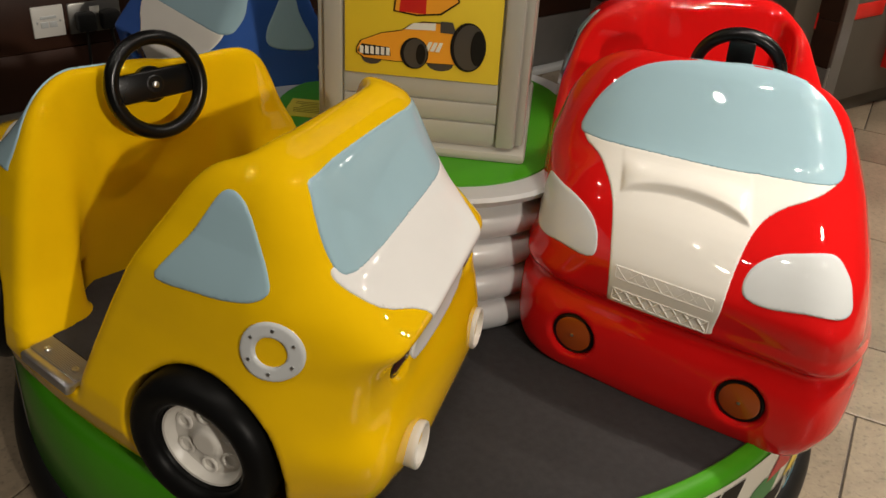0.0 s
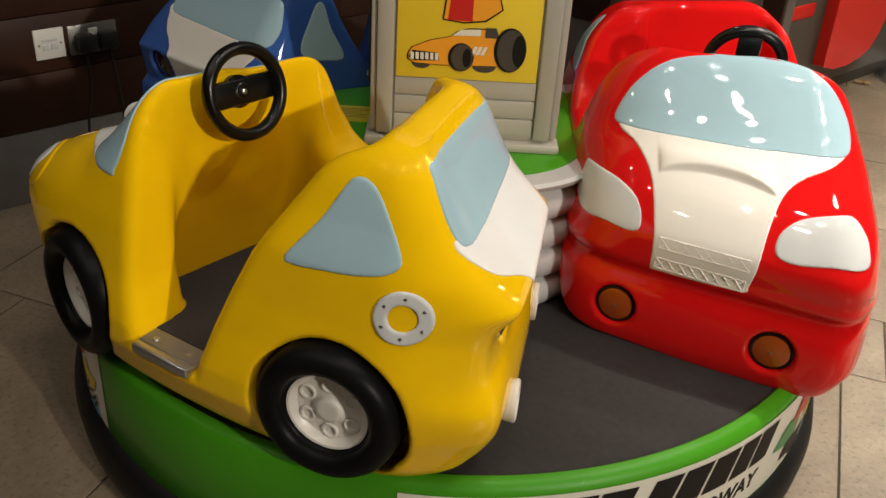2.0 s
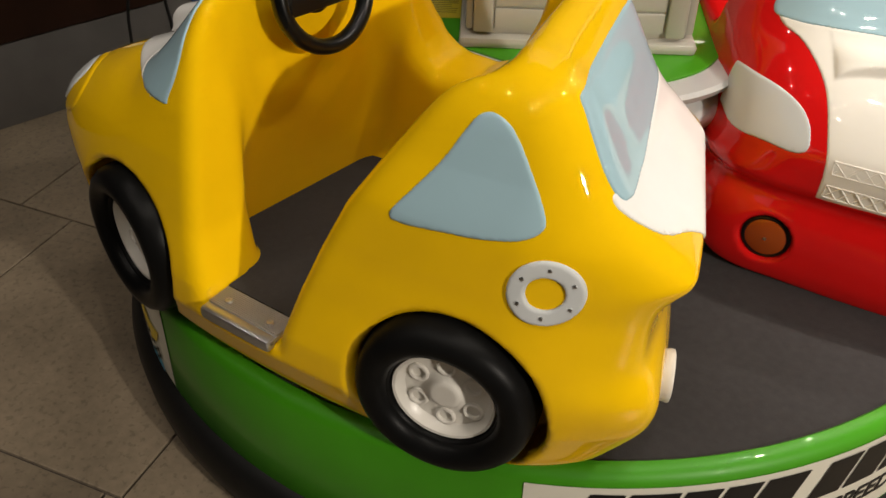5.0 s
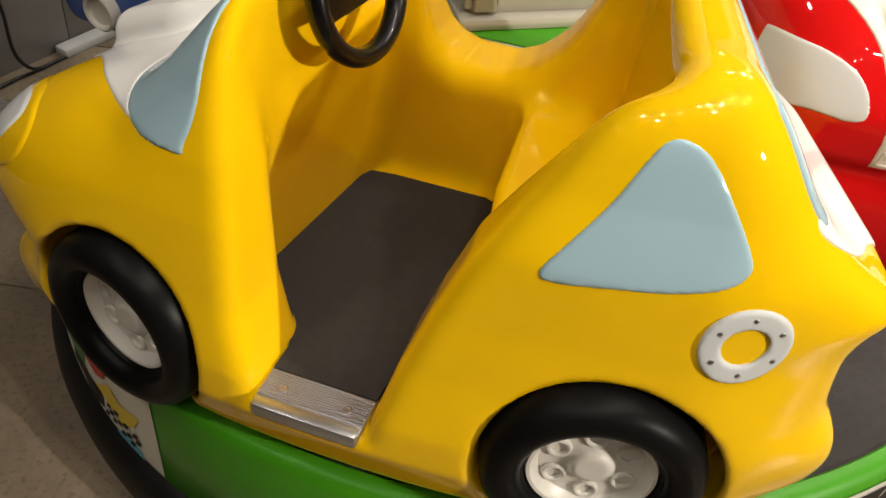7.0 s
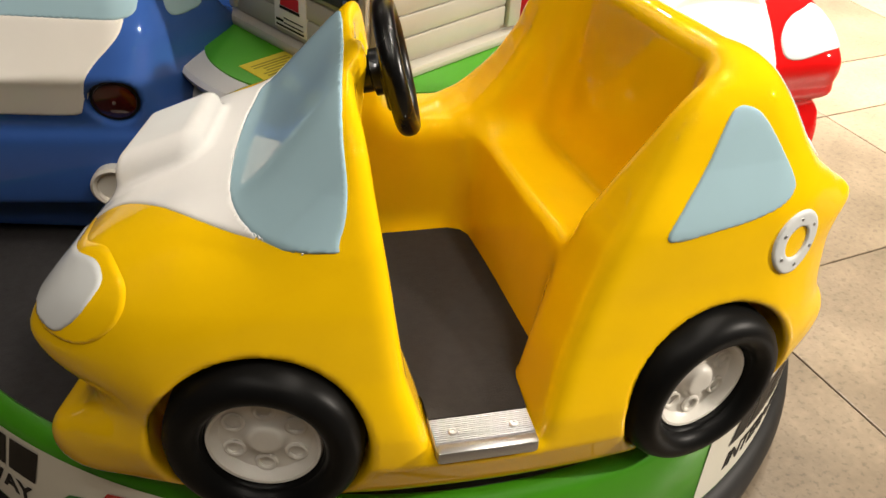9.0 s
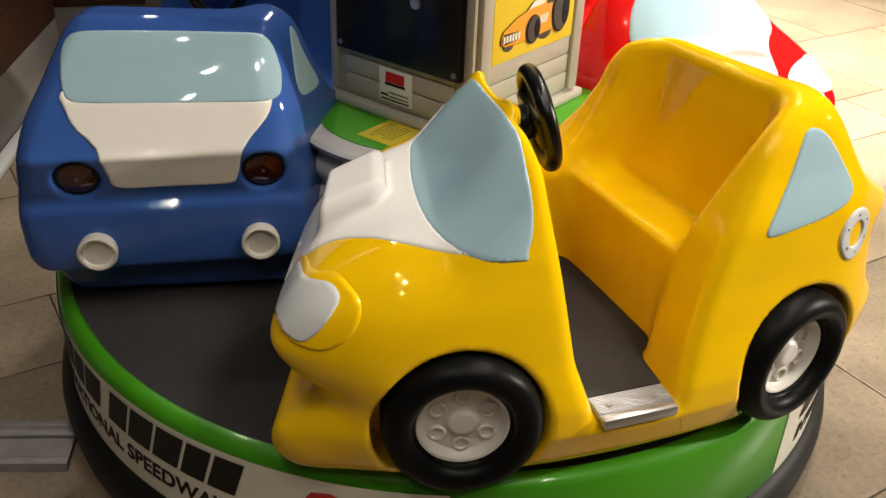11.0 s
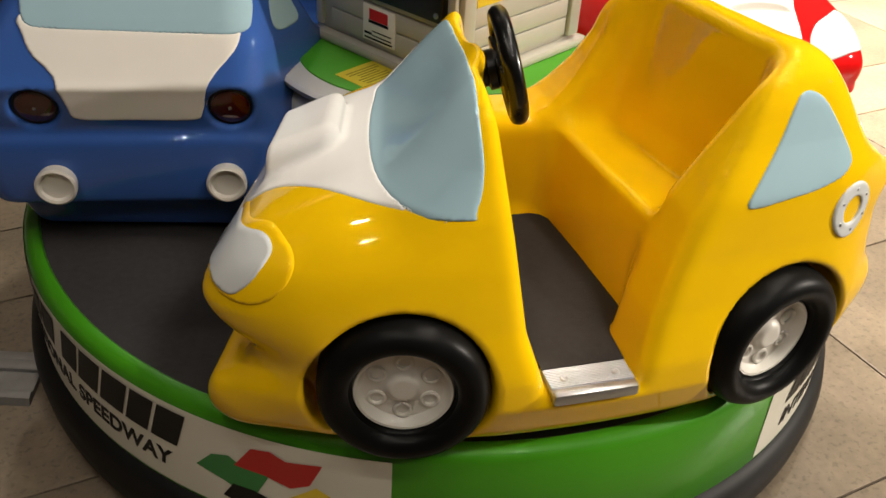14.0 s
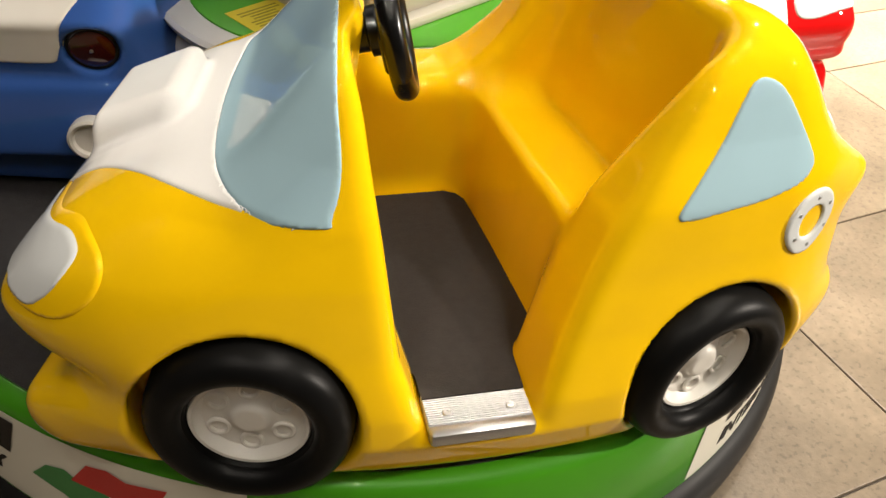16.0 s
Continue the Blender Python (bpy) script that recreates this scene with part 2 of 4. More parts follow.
def net(fn, lo, hi, h):
    """The zero surface of fn(x, y, z) in a box, as vertices and quads."""
    ax = [np.arange(a, b + h, h) for a, b in zip(lo, hi)]
    g = np.meshgrid(*ax, indexing="ij")
    # whole blocks far from the surface take the value at their middle
    bs = 8
    size = [len(a) for a in ax]
    mid = [np.array([a[min(i + bs // 2, len(a) - 1)] for i in range(0, len(a), bs)]) for a in ax]
    coarse = fn(*np.meshgrid(*mid, indexing="ij"))
    for d in range(3):
        coarse = np.repeat(coarse, bs, axis=d)
    val = coarse[: size[0], : size[1], : size[2]].copy()
    near = np.abs(val) < 1.7 * h * bs
    val[near] = fn(g[0][near], g[1][near], g[2][near])
    nx, ny, nz = val.shape
    inside = val < 0
    acc = np.zeros((nx - 1, ny - 1, nz - 1, 3))
    cnt = np.zeros((nx - 1, ny - 1, nz - 1))
    corner = [(i, j, k) for i in (0, 1) for j in (0, 1) for k in (0, 1)]
    sl = lambda o: tuple(slice(o[d], val.shape[d] - 1 + o[d]) for d in range(3))
    for a in corner:
        for d in range(3):
            if a[d]:
                continue
            b = tuple(1 if e == d else a[e] for e in range(3))
            va, vb = val[sl(a)], val[sl(b)]
            cross = (va < 0) != (vb < 0)
            t = np.where(cross, va / np.where(cross, va - vb, 1), 0)
            p = [np.where(cross, a[e] + (t if e == d else 0), 0) for e in range(3)]
            for e in range(3):
                acc[..., e] += p[e]
            cnt += cross
    has = cnt > 0
    index = np.full(has.shape, -1)
    index[has] = np.arange(has.sum())
    cells = np.argwhere(has)
    pts = np.array(lo) + h * (cells + acc[has] / cnt[has][:, None])
    quads = []
    for d in range(3):
        o = [0, 0, 0]
        o[d] = 1
        a = inside[tuple(slice(0, val.shape[e] - o[e]) for e in range(3))]
        b = inside[tuple(slice(o[e], None) for e in range(3))]
        e1, e2 = (d + 1) % 3, (d + 2) % 3
        for way in (0, 1):
            hit = np.argwhere((a & ~b) if way == 0 else (~a & b))
            if not len(hit):
                continue
            hit = hit[(hit[:, e1] > 0) & (hit[:, e2] > 0) & (hit[:, e1] < val.shape[e1] - 1) & (hit[:, e2] < val.shape[e2] - 1)]
            ring = []
            for s1, s2 in ((0, 0), (-1, 0), (-1, -1), (0, -1)):
                c = hit.copy()
                c[:, e1] += s1
                c[:, e2] += s2
                ring.append(index[c[:, 0], c[:, 1], c[:, 2]])
            q = np.stack(ring, 1)
            quads.append(q if way == 0 else q[:, ::-1])
    quads = np.concatenate(quads)
    quads = quads[(quads >= 0).all(1)]
    e = h * 0.2
    for _ in range(2):
        x, y, z = pts.T
        f0 = fn(x, y, z)
        grad = np.stack([fn(x + e, y, z) - fn(x - e, y, z), fn(x, y + e, z) - fn(x, y - e, z), fn(x, y, z + e) - fn(x, y, z - e)], 1) / (2 * e)
        step = grad * (f0 / np.maximum((grad**2).sum(1), 0.05))[:, None]
        pts = pts - np.clip(step, -0.6 * h, 0.6 * h) * 0.9
    return pts, quads


def field_part(name, fn, lo, hi, h, mat, parent, label=""):
    pts, quads = net(fn, lo, hi, h)
    return part_mesh(name, mesh_from(name, pts, quads, mat), parent, label)


# ---- the place: floor, walls, ceiling ----
ZP = 0.314  # height of the platform's mat
TILE_TURN = radians(12.0)
WALL_DIR = radians(75.8)


def floor_tiles():
    base = bmesh.new()
    box(base, (-9, -9, -0.2), (9, 9, -0.006))
    fl = part("floor", base, M_GROUT, None, smooth=False)
    tagged(fl, "beige stone tile floor with dark joints", "floor", kind="structure")
    # courses across the floor: two deep, one shallow; (joint, tile length, tile depth)
    courses = [(0.745, 0.595, 0.585), (0.910, 0.700, 0.585), (-0.770, 0.595, 0.290), (0.350, 0.700, 0.585), (-0.730, 0.595, 0.585), (0.120, 0.595, 0.290)]
    pieces = {}
    for joint, ln, dp in courses:
        if (ln, dp) not in pieces:
            bm = bmesh.new()
            box(bm, (-ln / 2 + 0.0022, -dp / 2 + 0.0022, -0.012), (ln / 2 - 0.0022, dp / 2 - 0.0022, 0.0), bevel=0.002)
            me = bpy.data.meshes.new("floor_tile")
            bm.to_mesh(me)
            bm.free()
            me.materials.append(M_TILE)
            pieces[ln, dp] = me
    rest = bmesh.new()
    n0, k = -0.845 - 2.92 * 3, 0
    while n0 < 8.5:
        joint, ln, dp = courses[k % 6]
        for c in range(-16, 17):
            e, n = joint + (c + 0.5) * ln, n0 + dp / 2
            x, y = e * math.cos(TILE_TURN) - n * math.sin(TILE_TURN), e * math.sin(TILE_TURN) + n * math.cos(TILE_TURN)
            m = pose(x, y, 0, 0, 0, math.degrees(TILE_TURN) + 180 * ((k * 7 + c * 3) % 2))
            if -2.2 < x < 3.2 and -2.0 < y < 3.4:
                ob = new("tile", pieces[ln, dp])
                ob.parent = fl
                ob.matrix_world = m
            elif abs(x) < 8 and abs(y) < 8:
                box(rest, (-ln / 2 + 0.0022, -dp / 2 + 0.0022, -0.012), (ln / 2 - 0.0022, dp / 2 - 0.0022, 0.0), m=m)
        n0 += dp
        k += 1
    part("far_tiles", rest, M_TILE, fl, smooth=False)["kind"] = "stuff"
    return fl


def walls():
    """Side wall: stone dado below, wooden planks above; plain walls close the rest."""
    turn = math.degrees(WALL_DIR)
    m = pose(-1.35, 0.05, 0, 0, 0, turn)  # x along the wall, -y towards the ride
    bm = bmesh.new()
    box(bm, (-6, 0.025, 0), (3.2, 0.2, CEIL), m=m)
    wall = part("wall_west", bm, M_DADO, None, smooth=False)
    tagged(wall, "dark wood plank wall above a grey stone dado", "wall", kind="structure")
    rnd = random.Random(4)
    for row in range(16):
        z0 = 0.222 + row * 0.165
        x = -6 + rnd.random()
        while x < 3.2:
            ln = rnd.uniform(0.9, 1.5)
            bm = bmesh.new()
            box(bm, (x, 0.0, z0 + 0.0015), (min(x + ln, 3.2) - 0.002, 0.03, z0 + 0.1635), bevel=0.0015, m=m)
            part("plank", bm, M_WOOD, wall)
            x += ln
    x = -6.0
    while x < 3.2:
        bm = bmesh.new()
        box(bm, (x, 0.002, 0.0), (min(x + 0.9, 3.2) - 0.002, 0.03, 0.220), bevel=0.002, m=m)
        part("dado_panel", bm, M_DADO, wall)
        x += 0.9
    bm = bmesh.new()
    box(bm, (0.25, -0.045, 0.0), (3.2, 0.0, 0.022), bevel=0.004, m=m)
    tagged(part("baseboard", bm, M_LENS, None), "pale grey cable trunking along the foot of the wall", "trunking", kind="structure")
    for nm, lo, hi in (("wall_north", (-3, 6.0, 0), (8, 6.2, CEIL)), ("wall_east", (7, -6, 0), (7.2, 6.2, CEIL)), ("wall_south", (-4, -6.2, 0), (7, -6.0, CEIL))):
        bm = bmesh.new()
        box(bm, lo, hi)
        tagged(part(nm, bm, M_PLASTER, None, smooth=False), "plain cream plaster wall", "wall", kind="structure")
    bm = bmesh.new()
    box(bm, (-9, -9, CEIL), (9, 9, CEIL + 0.2))
    tagged(part("ceiling", bm, M_PLASTER, None, smooth=False), "plain cream ceiling", "ceiling", kind="structure")
    return m


floor_ob = floor_tiles()
WALL_M = walls()


# ---- the ride's platform ----
def ring_band(bm, r0, z0, r1, z1, a0, a1, n):
    prev = None
    for i in range(n + 1):
        a = radians(a0 + (a1 - a0) * i / n)
        cur = (bm.verts.new((r0 * math.cos(a), r0 * math.sin(a), z0)), bm.verts.new((r1 * math.cos(a), r1 * math.sin(a), z1)))
        if prev:
            bm.faces.new((prev[0], cur[0], cur[1], prev[1]))
        prev = cur


RB = 0.812  # radius of the banner
platform = thing("roundabout_platform", pose(0, 0, 0), "round green ride platform with dark grey mat and lettered rim", "platform")
bm = bmesh.new()
lathe(bm, [(0.02, 0.30), (0.02, ZP), (0.780, ZP), (0.784, ZP - 0.006)], 128, closed=False)
part("deck_mat", bm, M_MAT, platform, "dark grey ribbed rubber mat")
bm = bmesh.new()
lathe(bm, [(0.778, ZP - 0.012), (0.780, ZP + 0.001), (0.784, ZP + 0.005), (0.794, ZP + 0.005), (0.804, ZP - 0.001), (0.811, ZP - 0.013), (0.812, 0.122), (0.806, 0.112), (0.70, 0.11)], 160, closed=False)
part("rim", bm, M_GREEN, platform, "glossy green rounded rim")
bm = bmesh.new()
lathe(bm, [(0.78, 0.128), (0.815, 0.122), (0.832, 0.105), (0.838, 0.075), (0.834, 0.04), (0.822, 0.018), (0.815, 0.002), (0.70, 0.0)], 160, closed=False)
part("bumper_skirt", bm, M_SKIRT, platform, "black rubber bumper skirt")


def bent(me, radius, angle0, zbase, flip=1):
    """Lays a flat mesh (x along, y up) onto a standing cylinder."""
    for v in me.vertices:
        x, y, z = v.co
        a = radians(angle0) + x / radius
        r = radius + z
        v.co = (r * math.cos(a), r * math.sin(a), zbase + y)
    return me


def dense(bm, length=0.012):
    for _ in range(6):
        long = [e for e in bm.edges if e.calc_length() > length]
        if not long:
            break
        bmesh.ops.subdivide_edges(bm, edges=long, cuts=1)
        bmesh.ops.triangulate(bm, faces=bm.faces)


def text_mesh(text, size, shear=0.0, offset=0.0, depth=0.0004, spacing=1.0):
    cu = bpy.data.curves.new("lettering", "FONT")
    cu.body, cu.size, cu.shear, cu.offset, cu.extrude, cu.space_character = text, size, shear, offset, depth, spacing
    ob = bpy.data.objects.new("lettering", cu)
    scene.collection.objects.link(ob)
    me = bpy.data.meshes.new_from_object(ob.evaluated_get(bpy.context.evaluated_depsgraph_get()))
    bpy.data.objects.remove(ob)
    return me


def flat_shape(pts, depth=0.0004):
    bm = bmesh.new()
    f = bm.faces.new([bm.verts.new((x, y, depth)) for x, y in pts])
    bmesh.ops.triangulate(bm, faces=[f])
    return bm


def banner(a0):
    """One lettered sticker, 74 degrees wide, from angle a0."""
    bm = bmesh.new()
    ring_band(bm, RB + 0.0008, 0.128, RB + 0.0008, 0.300, a0, a0 + 74, 48)
    st = part("banner_sticker", bm, M_STICKER, platform, "cream vinyl sticker with black lettering and racing flags")

    def put(name, bm, mat, lift, x0, y0, label=""):
        dense(bm, 0.02)
        me = bpy.data.meshes.new(name)
        bm.to_mesh(me)
        bm.free()
        for v in me.vertices:
            v.co = (v.co.x + x0, v.co.y + y0, v.co.z)
        bent(me, RB + lift, a0, 0.0)
        me.materials.append(mat)
        part_mesh(name, me, st, label)

    # the maker's name, as plain slanted bars
    x = 0.062
    for wide in (0.046, 0.066, 0.050, 0.050, 0.064, 0, 0.056, 0.060, 0.060, 0.050, 0.054):
        if not wide:
            x += 0.026
            continue
        sh = 0.024
        bm = flat_shape([(x, 0.216), (x + wide, 0.216), (x + wide + sh, 0.288), (x + sh, 0.288)])
        put("letter_bar", bm, M_INK, 0.0016, 0, 0)
        x += wide + 0.007
    me = text_mesh("INTERNATIONAL SPEEDWAY", 0.047, shear=0.18, offset=0.0012, spacing=1.02)
    w = max(v.co.x for v in me.vertices)
    bm = bmesh.new()
    bm.from_mesh(me)
    bmesh.ops.scale(bm, vec=(0.63 / w, 1, 1), verts=bm.verts)
    put("lettering", bm, M_INK, 0.0016, 0.065, 0.163, "black slanted capital letters")
    # racing flags
    fx, fy = 0.742, 0.199
    wave = lambda pts: [(fx + a, fy + b) for a, b in pts]
    put("flag_green", flat_shape(wave([(0.0, 0.0), (0.03, 0.035), (0.06, 0.045), (0.085, 0.03), (0.13, 0.035), (0.105, -0.015), (0.075, -0.025), (0.05, -0.012)])), M_INKGREEN, 0.0014, 0, 0)
    put("flag_red", flat_shape(wave([(0.07, 0.03), (0.10, 0.075), (0.13, 0.08), (0.155, 0.068), (0.21, 0.075), (0.19, 0.03), (0.16, 0.015), (0.12, 0.028)])), M_INKRED, 0.0020, 0, 0)
    put("flag_black", flat_shape(wave([(0.045, -0.045), (0.065, -0.012), (0.10, -0.012), (0.125, -0.02), (0.165, -0.015), (0.16, -0.055), (0.12, -0.07), (0.085, -0.052)])), M_INK, 0.0018, 0, 0)
    put("flag_yellow", flat_shape(wave([(0.15, -0.012), (0.20, 0.028), (0.225, 0.012), (0.275, 0.022), (0.255, -0.012), (0.215, -0.035), (0.18, -0.018)])), M_INKYELLOW, 0.0022, 0, 0)
    put("flag_blue", flat_shape(wave([(0.19, -0.075), (0.215, -0.055), (0.26, -0.058), (0.265, -0.074)])), M_INKBLUE, 0.0014, 0, 0)
    for i in range(8):
        for j in range(3):
            if (i + j) % 2 == 0:
                x0, y0 = 0.165 + i * 0.0115 + j * 0.006, -0.06 + j * 0.013 + 0.004 * math.sin(i * 0.9)
                put("flag_check", flat_shape(wave([(x0, y0), (x0 + 0.0115, y0 + 0.001), (x0 + 0.0165, y0 + 0.013), (x0 + 0.005, y0 + 0.012)])), M_INK, 0.0026, 0, 0)


for a0 in (-63.3, 56.7, 176.7):
    banner(a0)


# ---- central drum and pillar ----
def hex_radius(a, near, far):
    """Six flats: the nearer ones face the three cars."""
    best = 9.0
    for k in range(6):
        d = near if k % 2 == 0 else far
        c = math.cos(a - radians(-90 + 60 * k))
        if c > 0.1:
            best = min(best, d / c)
    return best


def hex_loft(bm, rows, near, far, n=144, cap=True):
    rings = []
    for grow, z in rows:
        raw = [hex_radius(2 * math.pi * i / n, near, far) for i in range(n)]
        for _ in range(70):
            raw = [0.25 * raw[i - 1] + 0.5 * raw[i] + 0.25 * raw[(i + 1) % n] for i in range(n)]
        rings.append([bm.verts.new(((r + grow) * math.cos(2 * math.pi * i / n), (r + grow) * math.sin(2 * math.pi * i / n), z)) for i, r in enumerate(raw)])
    for a, b in zip(rings, rings[1:]):
        for i in range(n):
            bm.faces.new((a[i], a[(i + 1) % n], b[(i + 1) % n], b[i]))
    if cap:
        bm.faces.new(rings[-1])
    return bm


ZD = 0.598
drum = thing("center_drum", pose(0, 0, 0), "silver grey ribbed centre drum with green top", "drum")
rows = []
for k in range(4):
    zz = ZP - 0.004 + k * 0.064
    for s in range(9):
        t = s / 8
        rows.append((-0.016 + 0.022 * math.sin(math.pi * t) ** 0.6, zz + 0.064 * t))
rows += [(0.004, ZD - 0.022), (0.014, ZD - 0.016), (0.018, ZD - 0.006), (0.012, ZD), (-0.012, ZD + 0.001)]
bm = hex_loft(bmesh.new(), rows, 0.272, 0.330)
part("drum_body", bm, M_SILVER, drum)
bm = hex_loft(bmesh.new(), [(0.0, ZD - 0.004), (0.0, ZD + 0.004), (-0.002, ZD + 0.005)], 0.244, 0.302)
part("drum_top", bm, M_GREEN, drum, "glossy green painted top")

PIL = pose(0, 0, 0, 0, 0, 32.0)  # local -y faces the picture panel
pillar = thing("ride_pillar", PIL, "warm grey moulded pillar with yellow picture panel", "pillar")
bm = bmesh.new()
H0, HT = 0.172, 1.55
for (h, z0, z1, bev) in ((H0 + 0.018, ZD + 0.004, ZD + 0.024, 0.008), (H0, ZD + 0.02, HT, 0.012)):
    box(bm, (-h, -h, z0), (h, h, z1), bevel=bev)
part("pillar_body", bm, M_GREY, pillar)
for side in range(4):
    ms = pose(0, 0, 0, 0, 0, -90 * side)
    # raised frame round the field
    for lo, hi in (((-H0 + 0.004, -H0 - 0.012, ZD + 0.03), (-H0 + 0.036, -H0 + 0.004, HT)), ((H0 - 0.036, -H0 - 0.012, ZD + 0.03), (H0 - 0.004, -H0 + 0.004, HT))):
        if side == 1:
            lo, hi = (lo[0] - 0.006 if lo[0] < 0 else lo[0] + 0.02, lo[1] + 0.004, lo[2]), (hi[0] - 0.02 if lo[0] < 0 else hi[0] + 0.006, hi[1], hi[2])
        bm = bmesh.new()
        box(bm, lo, hi, bevel=0.005, m=ms)
        part("corner_moulding", bm, M_GREY, pillar)
    for k in range(3):
        bm = bmesh.new()
        box(bm, (-H0 + 0.038, -H0 - 0.005, ZD + 0.034 + k * 0.037), (H0 - 0.038, -H0 + 0.004, ZD + 0.069 + k * 0.037), bevel=0.003, m=ms)
        part("plank_moulding", bm, M_GREY, pillar)
    zb, zt = 0.742, 1.12
    bm = bmesh.new()
    if side == 0:
        box(bm, (-0.132, -H0 - 0.008, zb), (0.132, -H0 + 0.003, zt), bevel=0.002, m=ms)
        panel = part("picture_panel", bm, M_INKYELLOW, pillar, "bright yellow panel with a cartoon racing car")
    elif side == 1:
        box(bm, (-0.150, -H0 - 0.014, zb - 0.025), (0.150, -H0 + 0.003, HT - 0.1), bevel=0.003, m=ms)
        part("control_panel", bm, M_BLACK, pillar, "glossy black control panel")
        for sx in (-0.138, 0.138):
            bm = bmesh.new()
            lathe(bm, [(0.005, 0), (0.005, 0.002), (0.003, 0.003)], 12, m=ms @ pose(sx, -H0 - 0.014, zb - 0.012, 90))
            part("screw", bm, M_STEEL, pillar)
        bm = bmesh.new()
        lathe(bm, [(0.011, 0), (0.011, 0.006), (0.006, 0.007)], 16, m=ms @ pose(0.05, -H0 - 0.014, zb + 0.10, 90))
        part("lock", bm, M_STEEL, pillar, "round steel key lock")
        bm = bmesh.new()
        box(bm, (-0.045, -H0 - 0.0075, ZD + 0.038), (0.035, -H0, ZD + 0.104), bevel=0.001, m=ms)
        pl = part("maker_plate", bm, M_SOCKET, pillar, "pale maker plate with red mark and dark lines")
        for lo, hi, mt in (((-0.028, 0.078), (0.018, 0.098), M_INKRED), ((-0.03, 0.072), (0.02, 0.077), M_INK), ((-0.04, 0.050), (-0.022, 0.054), M_INK), ((-0.04, 0.042), (0.03, 0.045), M_INK), ((-0.02, 0.049), (0.028, 0.051), M_INK), ((-0.02, 0.057), (0.028, 0.059), M_INK)):
            bm = bmesh.new()
            box(bm, (lo[0], -H0 - 0.0082, ZD + lo[1]), (hi[0], -H0 - 0.007, ZD + hi[1]), m=ms)
            part("print_bar", bm, mt, pl, smooth=False)
    else:
        box(bm, (-0.132, -H0 - 0.008, zb), (0.132, -H0 + 0.003, zt), bevel=0.002, m=ms)
        part("picture_panel", bm, M_INKYELLOW, pillar)


def panel_art():
    """A cartoon racing car on the yellow panel, in flat layers."""
    y = -H0 - 0.0084

    def layer(name, pts, mat, n):
        bm = bmesh.new()
        prism(bm, pts, 0.0, 0.0006, m=pose(0, y - 0.0007 * n, 0.742, 90))
        part(name, bm, mat, panel, smooth=False)

    def disc(cx, cy, rx, ry, mat, n, name):
        layer(name, [(cx + rx * math.cos(a), cy + ry * math.sin(a)) for a in [2 * math.pi * i / 28 for i in range(28)]], mat, n)

    disc(-0.085, 0.030, 0.018, 0.012, M_INKDARK, 0, "drawn_wheel")
    disc(0.032, 0.028, 0.022, 0.012, M_INKDARK, 0, "drawn_wheel")
    outline = [(-0.112, 0.045), (-0.105, 0.058), (-0.07, 0.074), (-0.035, 0.082), (-0.02, 0.093), (0.0, 0.099), (0.035, 0.10), (0.055, 0.086), (0.09, 0.085), (0.085, 0.03), (-0.05, 0.026), (-0.10, 0.028), (-0.112, 0.036)]
    layer("drawn_outline", outline, M_INK, 1)
    layer("drawn_body", [(a * 0.975 - 0.0004, 0.0025 + b * 0.955) for a, b in outline], M_INKORANGE, 2)
    layer("drawn_windscreen", [(-0.03, 0.084), (-0.015, 0.0955), (0.022, 0.098), (0.022, 0.086)], M_STICKER, 3)
    layer("drawn_seat", [(0.03, 0.083), (0.03, 0.102), (0.05, 0.102), (0.057, 0.083)], M_INKDARK, 3)
    layer("drawn_grille", [(-0.109, 0.040), (-0.102, 0.053), (-0.055, 0.050), (-0.052, 0.036), (-0.098, 0.033)], M_INK, 3)
    for k in range(6):
        layer("drawn_bar", [(-0.105 + k * 0.009, 0.037), (-0.105 + k * 0.009, 0.050), (-0.099 + k * 0.009, 0.049), (-0.099 + k * 0.009, 0.036)], M_STICKER, 4)
    for k in range(3):
        layer("drawn_pipe", [(0.005 + k * 0.009, 0.050), (0.012 + k * 0.009, 0.066), (0.018 + k * 0.009, 0.066), (0.012 + k * 0.009, 0.050)], M_STICKER, 4)
    disc(-0.012, 0.044, 0.024, 0.027, M_INK, 4, "drawn_wheel")
    disc(-0.010, 0.044, 0.020, 0.025, M_INKDARK, 5, "drawn_wheel")
    disc(-0.001, 0.044, 0.008, 0.018, M_INK, 6, "drawn_hub")
    disc(0.078, 0.062, 0.030, 0.042, M_INK, 4, "drawn_wheel")
    disc(0.080, 0.062, 0.026, 0.039, M_INKDARK, 5, "drawn_wheel")
    disc(0.094, 0.062, 0.012, 0.030, M_INK, 6, "drawn_hub")
    layer("drawn_shape", [(-0.05, 0.112), (-0.045, 0.16), (0.0, 0.185), (0.05, 0.17), (0.06, 0.135), (0.03, 0.112), (-0.01, 0.107)], M_INK, 1)
    layer("drawn_shape", [(-0.047, 0.114), (-0.042, 0.158), (0.0, 0.182), (0.048, 0.168), (0.057, 0.136), (0.028, 0.115), (-0.01, 0.110)], M_INKORANGE, 2)
    layer("drawn_shape", [(-0.04, 0.113), (-0.035, 0.16), (0.005, 0.18), (0.005, 0.112)], M_INKRED, 3)


panel_art()


# ---- the three cars ----
def kv(v):
    return 0.829 + 0.919 * (np.clip(v, 0.15, 0.95) - 0.314)


